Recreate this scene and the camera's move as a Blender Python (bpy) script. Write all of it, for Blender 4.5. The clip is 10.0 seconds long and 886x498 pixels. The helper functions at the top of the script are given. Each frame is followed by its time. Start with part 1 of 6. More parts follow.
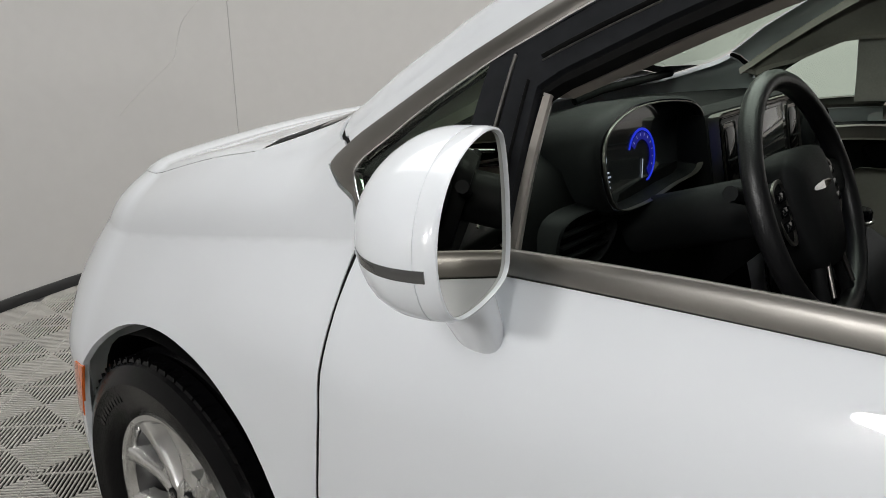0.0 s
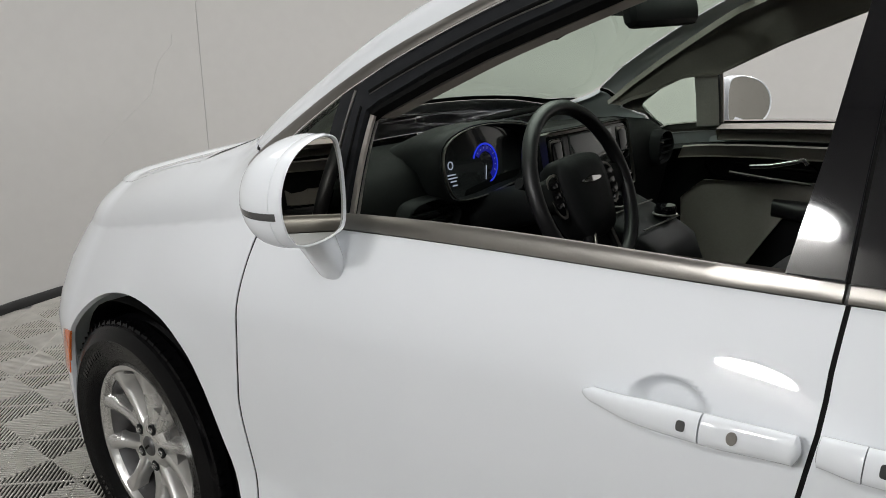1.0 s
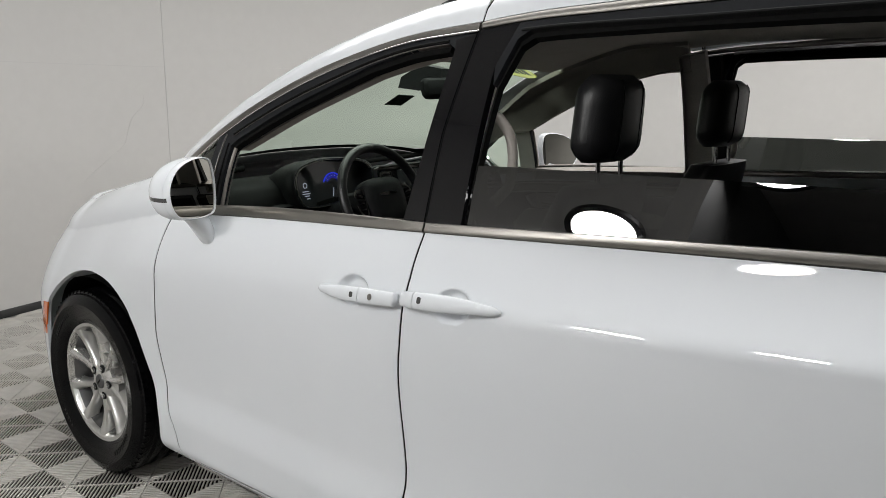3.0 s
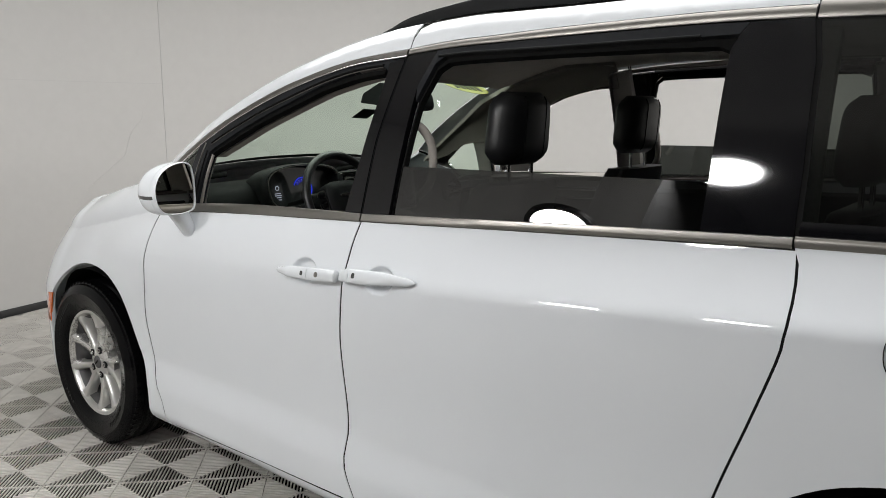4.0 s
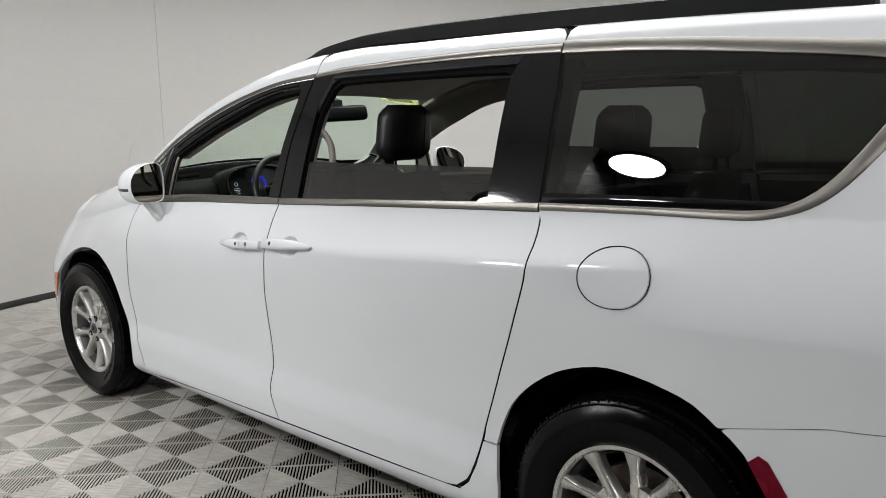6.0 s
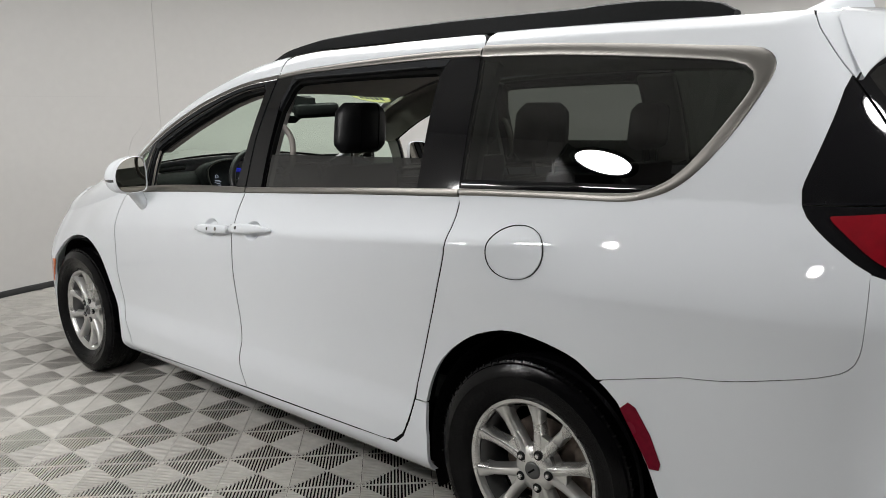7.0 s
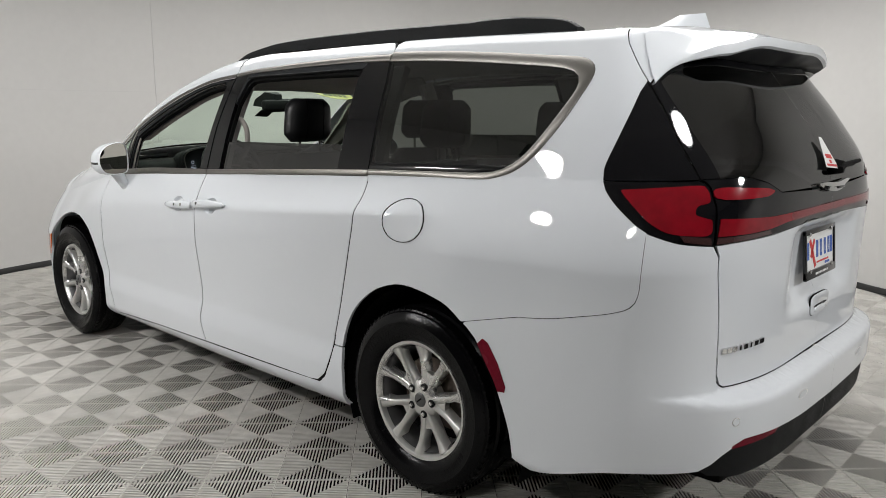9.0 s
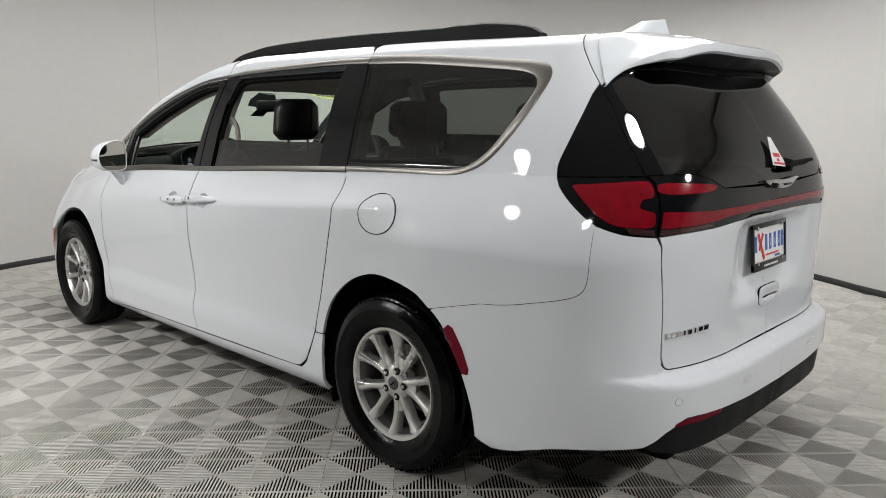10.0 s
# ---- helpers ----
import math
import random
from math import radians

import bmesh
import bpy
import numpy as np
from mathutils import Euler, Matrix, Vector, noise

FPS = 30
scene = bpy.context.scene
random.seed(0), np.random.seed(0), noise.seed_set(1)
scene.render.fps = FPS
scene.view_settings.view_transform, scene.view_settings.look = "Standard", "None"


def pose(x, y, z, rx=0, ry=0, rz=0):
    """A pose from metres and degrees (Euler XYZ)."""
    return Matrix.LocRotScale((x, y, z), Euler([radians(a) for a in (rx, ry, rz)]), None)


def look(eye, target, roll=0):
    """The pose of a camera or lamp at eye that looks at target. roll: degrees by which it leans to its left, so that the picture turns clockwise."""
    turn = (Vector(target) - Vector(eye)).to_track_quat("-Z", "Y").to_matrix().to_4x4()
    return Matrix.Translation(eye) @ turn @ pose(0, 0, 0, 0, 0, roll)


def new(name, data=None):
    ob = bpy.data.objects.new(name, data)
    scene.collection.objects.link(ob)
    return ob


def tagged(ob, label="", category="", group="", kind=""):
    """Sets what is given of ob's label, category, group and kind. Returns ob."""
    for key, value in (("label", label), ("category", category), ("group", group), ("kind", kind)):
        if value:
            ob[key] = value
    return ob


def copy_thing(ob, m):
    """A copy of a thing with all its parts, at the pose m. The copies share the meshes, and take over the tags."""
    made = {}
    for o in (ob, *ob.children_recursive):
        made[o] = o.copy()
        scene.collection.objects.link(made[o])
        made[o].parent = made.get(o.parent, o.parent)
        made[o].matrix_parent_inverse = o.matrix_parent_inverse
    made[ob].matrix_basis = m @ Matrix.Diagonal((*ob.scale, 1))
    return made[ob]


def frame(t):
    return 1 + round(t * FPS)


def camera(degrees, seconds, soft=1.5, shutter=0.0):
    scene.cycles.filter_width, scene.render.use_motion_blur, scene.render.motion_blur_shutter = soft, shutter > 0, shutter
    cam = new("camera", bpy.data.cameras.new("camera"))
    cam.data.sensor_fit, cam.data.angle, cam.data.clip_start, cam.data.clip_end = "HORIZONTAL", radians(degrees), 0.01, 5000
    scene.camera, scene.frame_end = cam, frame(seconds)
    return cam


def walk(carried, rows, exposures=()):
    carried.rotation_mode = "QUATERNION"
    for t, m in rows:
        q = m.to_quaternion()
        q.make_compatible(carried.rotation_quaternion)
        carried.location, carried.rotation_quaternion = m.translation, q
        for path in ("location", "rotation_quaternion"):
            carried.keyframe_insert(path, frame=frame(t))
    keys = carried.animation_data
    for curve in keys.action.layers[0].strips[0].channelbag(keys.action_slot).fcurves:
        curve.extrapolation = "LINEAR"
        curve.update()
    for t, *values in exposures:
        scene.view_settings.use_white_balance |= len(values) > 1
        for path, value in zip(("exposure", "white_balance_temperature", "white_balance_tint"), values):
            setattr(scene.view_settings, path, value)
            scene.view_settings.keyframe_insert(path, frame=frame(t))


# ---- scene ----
cam = camera(60.1, 10.0, 0.75)
PATH = [
    (0, (1.808, 1.569, 1.383), (3.06, 0.144, 0.748), -0.3),
    (0.5, (1.554, 1.7, 1.411), (2.789, 0.244, 0.813), -0.4),
    (1, (1.31, 1.811, 1.422), (2.548, 0.341, 0.869), -0.4),
    (1.5, (1.052, 1.939, 1.429), (2.286, 0.448, 0.923), -0.1),
    (2, (0.817, 2.042, 1.435), (2.052, 0.539, 0.97), -0.0),
    (2.5, (0.566, 2.145, 1.441), (1.796, 0.628, 1.01), 0.3),
    (4, (-0.066, 2.426, 1.446), (1.181, 0.904, 1.08), 0.3),
    (4.5, (-0.278, 2.498, 1.46), (0.972, 0.979, 1.097), 0.0),
    (5, (-0.479, 2.566, 1.453), (0.786, 1.056, 1.104), -0.2),
    (6.5, (-1.068, 2.719, 1.449), (0.23, 1.239, 1.1), -0.6),
    (7, (-1.268, 2.748, 1.449), (0.042, 1.279, 1.095), -0.7),
    (7.5, (-1.447, 2.796, 1.444), (-0.13, 1.333, 1.091), -0.5),
    (8, (-1.631, 2.825, 1.432), (-0.305, 1.369, 1.081), -0.3),
    (8.5, (-1.793, 2.858, 1.431), (-0.462, 1.408, 1.078), -0.1),
    (9, (-1.928, 2.886, 1.43), (-0.593, 1.44, 1.075), 0.1),
    (9.5, (-2.06, 2.901, 1.43), (-0.717, 1.461, 1.076), 0.2),
    (10, (-2.157, 2.917, 1.428), (-0.804, 1.487, 1.075), 0.3),
]
walk(cam, [(t, look(eye, target, roll)) for t, eye, target, roll in PATH],
     exposures=[(0, 0.0), (2.5, 0.05), (4, 0.13), (5, 0.18), (7, 0.2), (10, 0.18)])

PI = math.pi

# ---- light ----
world = bpy.data.worlds.new("world")
scene.world = world
world.use_nodes = True
world.node_tree.nodes["Background"].inputs[0].default_value = (0.8, 0.8, 0.8, 1)
world.node_tree.nodes["Background"].inputs[1].default_value = 0.02
scene.view_settings.exposure = 0.0


def disc_lamp(name, eye, target, size, power, colour=(1.0, 0.995, 0.985)):
    data = bpy.data.lights.new(name, "AREA")
    data.shape, data.size, data.energy, data.color = "DISK", size, power, colour
    ob = new(name, data)
    ob.matrix_world = look(eye, target)
    return ob


CEIL = 3.1
# round studio lamps hung round the booth; 4th, 5th and last are added fill: place, aim, watts
LAMPS = [((2.28, 3.30, 2.11), (2.2, 2.6, 0.3), 38), ((1.5, 3.5, 2.86), (1.2, 2.4, 0.3), 25),
         ((-1.75, 1.0, 2.8), (-1.5, 0.9, 0.0), 13), ((0.2, -2.7, 2.9), (0.1, -2.2, 0.0), 9),
         ((1.5, -3.0, 2.8), (1.4, -2.4, 0.0), 28),
         ((-4.4, -0.7, 2.8), (-3.4, 0.4, 0.0), 80),
         ((-1.4, 4.0, 2.8), (-1.7, 3.2, 0.0), 16)]
for eye, aim, watts in LAMPS:
    disc_lamp("lamp_light", Vector(eye) + (Vector(aim) - Vector(eye)).normalized() * 0.012, aim, 0.40, watts)
# soft fill light added below the middle of the ceiling, no real panel there
fill_light = bpy.data.lights.new("ceiling_fill", "AREA")
fill_light.shape, fill_light.size, fill_light.size_y, fill_light.energy, fill_light.color = "RECTANGLE", 4.6, 3.4, 155, (1.0, 0.995, 0.985)
new("ceiling_fill", fill_light).matrix_world = look((1.9, -0.8, CEIL - 0.03), (1.9, -0.8, 0))

# ---- materials ----
def material(name, colour, rough=0.5, metal=0.0, coat=0.0, spec=0.5, grain=0.0, grain_scale=40.0, bump=0.0, bump_scale=200.0, vary=0.0, emission=None):
    m = bpy.data.materials.new(name)
    m.use_nodes = True
    nt = m.node_tree
    b = nt.nodes["Principled BSDF"]
    b.inputs["Base Color"].default_value = (*colour, 1)
    b.inputs["Roughness"].default_value = rough
    b.inputs["Metallic"].default_value = metal
    b.inputs["Coat Weight"].default_value = coat
    b.inputs["Coat Roughness"].default_value = 0.018
    b.inputs["Specular IOR Level"].default_value = spec
    co = nt.nodes.new("ShaderNodeTexCoord")
    if grain:
        no = nt.nodes.new("ShaderNodeTexNoise")
        no.inputs["Scale"].default_value, no.inputs["Detail"].default_value = grain_scale, 6
        nt.links.new(co.outputs["Object"], no.inputs["Vector"])
        big = nt.nodes.new("ShaderNodeTexNoise")
        big.inputs["Scale"].default_value, big.inputs["Detail"].default_value = grain_scale / 12, 3
        nt.links.new(co.outputs["Object"], big.inputs["Vector"])
        add = nt.nodes.new("ShaderNodeMath")
        add.operation = "ADD"
        nt.links.new(no.outputs["Fac"], add.inputs[0])
        nt.links.new(big.outputs["Fac"], add.inputs[1])
        mp = nt.nodes.new("ShaderNodeMapRange")
        mp.inputs["From Min"].default_value, mp.inputs["From Max"].default_value = 0.7, 1.3
        mp.inputs["To Min"].default_value, mp.inputs["To Max"].default_value = 1 - grain, 1 + grain
        nt.links.new(add.outputs[0], mp.inputs["Value"])
        mul = nt.nodes.new("ShaderNodeVectorMath")
        mul.operation = "SCALE"
        mul.inputs[0].default_value = colour
        nt.links.new(mp.outputs[0], mul.inputs["Scale"])
        last = mul.outputs[0]
        if vary:
            oi = nt.nodes.new("ShaderNodeObjectInfo")
            mr = nt.nodes.new("ShaderNodeMapRange")
            mr.inputs["To Min"].default_value, mr.inputs["To Max"].default_value = 1 - vary, 1 + vary
            nt.links.new(oi.outputs["Random"], mr.inputs["Value"])
            m2 = nt.nodes.new("ShaderNodeVectorMath")
            m2.operation = "SCALE"
            nt.links.new(last, m2.inputs[0])
            nt.links.new(mr.outputs[0], m2.inputs["Scale"])
            last = m2.outputs[0]
        nt.links.new(last, b.inputs["Base Color"])
        rr = nt.nodes.new("ShaderNodeMapRange")
        rr.inputs["From Min"].default_value, rr.inputs["From Max"].default_value = 0.3, 0.7
        rr.inputs["To Min"].default_value, rr.inputs["To Max"].default_value = max(rough - 0.08, 0.02), min(rough + 0.08, 1)
        nt.links.new(big.outputs["Fac"], rr.inputs["Value"])
        nt.links.new(rr.outputs[0], b.inputs["Roughness"])
    if bump:
        nb = nt.nodes.new("ShaderNodeTexNoise")
        nb.inputs["Scale"].default_value, nb.inputs["Detail"].default_value = bump_scale, 4
        nt.links.new(co.outputs["Object"], nb.inputs["Vector"])
        bp = nt.nodes.new("ShaderNodeBump")
        bp.inputs["Strength"].default_value, bp.inputs["Distance"].default_value = bump, 0.002
        nt.links.new(nb.outputs["Fac"], bp.inputs["Height"])
        nt.links.new(bp.outputs[0], b.inputs["Normal"])
    if emission:
        b.inputs["Emission Color"].default_value = (*emission[:3], 1)
        b.inputs["Emission Strength"].default_value = emission[3]
    return m


def glass(name, tint, facing=0.07, rough=0.0):
    m = bpy.data.materials.new(name)
    m.use_nodes = True
    nt = m.node_tree
    nt.nodes.clear()
    out = nt.nodes.new("ShaderNodeOutputMaterial")
    mix = nt.nodes.new("ShaderNodeMixShader")
    tr = nt.nodes.new("ShaderNodeBsdfTransparent")
    gl = nt.nodes.new("ShaderNodeBsdfGlossy")
    fr = nt.nodes.new("ShaderNodeLayerWeight")
    fr.inputs[0].default_value = 0.5
    f5 = nt.nodes.new("ShaderNodeMath")
    f5.operation = "POWER"
    f5.inputs[1].default_value = 5.0
    nt.links.new(fr.outputs["Facing"], f5.inputs[0])
    fm = nt.nodes.new("ShaderNodeMath")
    fm.operation = "MULTIPLY_ADD"
    fm.inputs[1].default_value, fm.inputs[2].default_value = 0.95 - facing, facing
    nt.links.new(f5.outputs[0], fm.inputs[0])
    tr.inputs[0].default_value = (*tint, 1)
    gl.inputs["Roughness"].default_value = rough
    nt.links.new(fm.outputs[0], mix.inputs[0])
    nt.links.new(tr.outputs[0], mix.inputs[1])
    nt.links.new(gl.outputs[0], mix.inputs[2])
    nt.links.new(mix.outputs[0], out.inputs[0])
    return m


PAINT = material("white_paint", (0.69, 0.715, 0.745), 0.55, coat=1.0, spec=0.2, grain=0.012, grain_scale=3)
SATIN = material("satin_chrome", (0.24, 0.228, 0.212), 0.40, 1.0, grain=0.05, grain_scale=20)
CHROME = material("bright_chrome", (0.75, 0.75, 0.75), 0.06, 1.0)
PIANO = material("gloss_black", (0.004, 0.004, 0.005), 0.05)
FRAME = material("black_window_frame", (0.014, 0.015, 0.017), 0.42, spec=0.10, grain=0.2, grain_scale=60)
RUBBER = material("black_rubber", (0.006, 0.006, 0.006), 0.7, spec=0.08, grain=0.3, grain_scale=80)
TYRE = material("tyre_rubber", (0.003, 0.003, 0.0034), 0.15, spec=0.13, grain=0.3, grain_scale=25, bump=0.15, bump_scale=400)
ALLOY = material("silver_alloy", (0.68, 0.675, 0.66), 0.29, 0.88, grain=0.06, grain_scale=30)
# alloy darkened for the shade inside the barrel; also colours the centre cap
ALLOY_D = material("alloy_barrel_shade", (0.13, 0.13, 0.132), 0.38, 0.85, grain=0.15, grain_scale=30)
STEEL = material("brake_steel", (0.16, 0.13, 0.11), 0.45, 0.8, grain=0.4, grain_scale=40)
DARK = material("dark_plastic", (0.010, 0.0105, 0.011), 0.55, spec=0.12, grain=0.15, grain_scale=90, bump=0.25, bump_scale=900)
DASH = material("dashboard_skin", (0.006, 0.0062, 0.0062), 0.6, spec=0.05, grain=0.15, grain_scale=60, bump=0.35, bump_scale=700)
LEATHER = material("black_leather", (0.011, 0.011, 0.012), 0.38, grain=0.25, grain_scale=30, bump=0.3, bump_scale=350)
TAUPE = material("taupe_trim", (0.30, 0.275, 0.25), 0.65, grain=0.06, grain_scale=120, bump=0.2, bump_scale=900)
LINER = material("headliner_cloth", (0.48, 0.455, 0.43), 0.9, grain=0.1, grain_scale=160, bump=0.3, bump_scale=1200)
CARPET = material("cabin_carpet", (0.02, 0.02, 0.02), 0.95, grain=0.3, grain_scale=200)
WELL = material("wheel_well_liner", (0.004, 0.004, 0.004), 0.85, spec=0.08, grain=0.3, grain_scale=50)
RED = material("red_lens", (0.19, 0.004, 0.010), 0.06, spec=0.35, coat=0.2, grain=0.25, grain_scale=25)
RED_D = material("dark_red_reflector", (0.14, 0.003, 0.014), 0.25, spec=0.12, coat=0.0, grain=0.2, grain_scale=60)
AMBER = material("amber_reflector", (0.75, 0.16, 0.03), 0.2, coat=1.0, grain=0.1, grain_scale=60)
CLEAR = material("clear_lens", (0.07, 0.03, 0.03), 0.1, 0.4, coat=1.0)
SMOKE = material("smoked_lens", (0.05, 0.05, 0.05), 0.12, coat=1.0)
MIRROR = material("mirror_glass", (0.55, 0.54, 0.50), 0.0, 1.0)
SCREEN = material("dark_screen", (0.03, 0.032, 0.034), 0.1, coat=0.6)
BLUE = material("blue_gauge_light", (0.0, 0.0, 0.02), 0.3, emission=(0.02, 0.05, 1.0, 0.55))
PALE = material("pale_gauge_light", (0.2, 0.2, 0.2), 0.3, emission=(0.7, 0.8, 1.0, 0.35))
WHITE_P = material("white_print", (0.75, 0.75, 0.74), 0.5)
RED_P = material("red_print", (0.55, 0.04, 0.04), 0.5)
BLUE_P = material("blue_print", (0.05, 0.12, 0.42), 0.5)
YELLOW_P = material("yellow_sticker", (0.20, 0.20, 0.03), 0.5)
GLASS_F = glass("green_tinted_glass", (0.82, 0.95, 0.84), 0.03)
GLASS_R = glass("dark_privacy_glass", (0.115, 0.128, 0.115), 0.09)
GLASS_B = glass("dark_tailgate_glass", (0.025, 0.027, 0.025), 0.15)
GLASS_S = glass("half_lowered_glass", (0.06, 0.065, 0.06), 0.14)

# ---- the minivan's outer skin ----
def lerp_table(x, table):
    """Smooth interpolation through (x, value) pairs (monotone cubic)."""
    xs = [p[0] for p in table]; ys = [p[1] for p in table]
    if x <= xs[0]: return ys[0]
    if x >= xs[-1]: return ys[-1]
    i = max(k for k in range(len(xs)) if xs[k] <= x)
    i = min(i, len(xs) - 2)
    def slope(k):
        if k == 0 or k == len(xs) - 1: 
            j = min(k, len(xs) - 2)
            return (ys[j+1]-ys[j])/(xs[j+1]-xs[j]) * 0.5
        a = (ys[k]-ys[k-1])/(xs[k]-xs[k-1]); b = (ys[k+1]-ys[k])/(xs[k+1]-xs[k])
        return 0.0 if a*b <= 0 else 2*a*b/(a+b)
    h = xs[i+1]-xs[i]; s = (x-xs[i])/h
    m0, m1 = slope(i)*h, slope(i+1)*h
    return ((2*s-3)*s*s+1)*ys[i] + ((s-2)*s+1)*s*m0 + (3-2*s)*s*s*ys[i+1] + (s-1)*s*s*m1

XC, XF = -0.5, 3.35          # where the tail and the nose begin to turn
ZLOW = 0.20
TOP = [(-1.3,1.69),(-0.9,1.715),(-0.5,1.73),(0.4,1.745),(1.2,1.745),(1.6,1.72),(2.0,1.635),(2.5,1.43),(2.8,1.26),(3.0,1.158),(3.12,1.132),(3.4,1.073),(3.7,0.98),(4.0,0.87)]
BELT = [(-1.3,1.25),(-0.5,1.22),(0.37,1.19),(1.5,1.135),(2.3,1.09),(2.6,1.05),(3.0,0.97),(3.4,0.89),(4.0,0.77)]
WBELT = [(-1.3,0.855),(-0.5,0.86),(0.37,0.875),(1.5,0.90),(2.3,0.905),(2.6,0.89),(3.0,0.87),(3.4,0.84),(4.0,0.80)]
WMAX = [(-1.3,0.955),(-0.5,0.96),(0.0,0.975),(1.4,0.985),(2.2,0.975),(3.1,0.98),(3.4,0.965),(3.9,0.90)]
WRAIL = [(-1.3,0.62),(-0.6,0.65),(0.4,0.675),(1.2,0.675),(1.6,0.68),(2.0,0.715),(2.45,0.775),(2.75,0.80),(3.0,0.78),(3.4,0.74),(4.0,0.68)]
ZRAIL = [(-1.3,1.64),(-0.9,1.665),(-0.5,1.68),(0.4,1.695),(1.2,1.695),(1.6,1.66),(2.0,1.56),(2.35,1.405),(2.6,1.245),(2.75,1.145),(2.9,1.118),(3.05,1.092),(3.4,1.0),(4.0,0.83)]
REAR = [(0.2,-1.16),(0.40,-1.185),(0.55,-1.19),(0.572,-1.182),(0.593,-1.122),(0.62,-1.117),(0.75,-1.12),(0.95,-1.125),(1.10,-1.135),(1.22,-1.12),(1.40,-1.02),(1.60,-0.87),(1.70,-0.80)]
REAR_S = [(0.2,-1.15),(0.45,-1.165),(0.75,-1.125),(1.10,-1.135),(1.22,-1.12),(1.40,-1.02),(1.60,-0.87),(1.70,-0.80)]
NOSE = [(0.2,3.85),(0.5,3.97),(0.75,3.96),(0.88,3.87),(1.0,3.72),(1.2,3.5)]

def smooth(a): 
    a = min(max(a, 0.0), 1.0)
    return a*a*(3-2*a)

def section(x, v):
    """Half width and height of the body's cross-section; v 0 rocker, 1 belt, 1.7 cant rail, 2 centre line."""
    zb, wb, wm = lerp_table(x, BELT), lerp_table(x, WBELT), lerp_table(x, WMAX)
    if v <= 1:
        z = ZLOW + (zb-ZLOW)*v
        zc = 1.055-0.075*x
        f = smooth((x+0.25)/0.55)*(1-smooth((x-2.55)/0.5))
        soft = wm-(wm-wb)*max(0.0, (z-(zb-0.27))/0.27)**1.4
        k = max(0.0, (z-zc)/(zb-zc))
        k = (k*k/0.44 if k < 0.22 else k-0.11)/0.89
        a = 0.47+1.1*smooth((x-0.85)/0.9)
        d = max(0.0, zc-z)
        g = smooth((x+0.75)/0.5)*(1-smooth((x-2.55)/0.5))
        sharp = wm-0.002-(wm-wb)*(a*k+(1-a)*(1-(1-k)**2))+g*(0.020*smooth((0.50-z)/0.13)-0.030*smooth(d/0.42))
        y = soft+(sharp-soft)*f
        y -= 0.075*max(0.0, (0.29-z)/0.09)**2
        return y, z
    we, ze, zt = lerp_table(x, WRAIL), lerp_table(x, ZRAIL), lerp_table(x, TOP)
    if v <= 1.7:
        s = (v-1)/0.7*0.93
        bow = 0.02*math.sin(math.pi*min(s,1))
        return wb+(we-wb)*s+bow, zb+(ze-zb)*s
    # rounded turn over the rail, then nearly flat to the middle
    s0 = 0.93
    p0 = (wb+(we-wb)*s0+0.02*math.sin(math.pi*s0), zb+(ze-zb)*s0)
    p3 = (0.0, zt)
    s = (v-1.7)/0.3
    crown = lambda y: zt-(zt-ze)*0.8*(y/we)**2
    if s >= 0.25:
        y = (we-0.08)*(1-(s-0.25)/0.75)
        return y, crown(y)
    q = s/0.25
    p2 = (we-0.08, crown(we-0.08))
    p1 = (we-0.005, crown(we)+0.004)
    return ((1-q)**2*p0[0]+2*q*(1-q)*p1[0]+q*q*p2[0], (1-q)**2*p0[1]+2*q*(1-q)*p1[1]+q*q*p2[1])

def dent(u, v):
    """The finger hollows behind the two door handles."""
    d = 0.0
    for uc in (1.652, 1.345):
        r = ((u-uc)/0.056)**2+((v-0.829)/0.042)**2
        if r < 1:
            d += 0.020*smooth((1-r)*1.3)
    return d

def surf(u, v, flat=False):
    """Point of the left outer skin. u: length along the side, then round the tail (u<XC) or nose (u>XF)."""
    back = 0.015*smooth(-u/0.6)
    if XC <= u <= XF:
        y, z = section(u, v)
        return u+back, y-(0.0 if flat else dent(u, v)), z
    if u < XC:
        th = min((XC-u)/0.9, 1.0)*math.pi/2
        xx = XC-0.6*(1-math.cos(th))
        y, z = section(xx, v)
        k = smooth((th-0.55)/0.55)
        xr = lerp_table(z, REAR_S)*(1-k)+lerp_table(z, REAR)*k
        y = y*max(math.cos(th), 0.0)**(2/4.6)
        # the hollow for the number plate
        dip = 0.038*(1-smooth((y-0.21)/0.16))*smooth((z-0.74)/0.11)*(1-smooth((z-1.02)/0.06))
        return XC-(XC-xr)*math.sin(th)**(2/2.6)+back+dip, y, z
    th = min((u-XF)/0.8, 1.0)*math.pi/2
    xx = XF+0.5*(1-math.cos(th))
    y, z = section(xx, v)
    xn = lerp_table(z, NOSE)
    return XF+(xn-XF)*math.sin(th)**(2/2.0), y*max(math.cos(th),0.0)**(2/2.0), z


def tail_warp(u):
    """Evens out the columns across the tail, where the skin's u is crowded at the centre line."""
    if u > -1.1:
        return u
    return -1.1 - 0.95 * (0.7556 - max(math.cos(min((-0.5 - u) / 0.9, 1.0) * PI / 2), 0.0) ** (2 / 4.6))


WARP_U = [-1.4 + 0.3 * (i / 400) ** 3 for i in range(401)]
WARP_W = [tail_warp(u) for u in WARP_U]


def tail_unwarp(w):
    return w if w > -1.1 else float(np.interp(w, WARP_W, WARP_U))


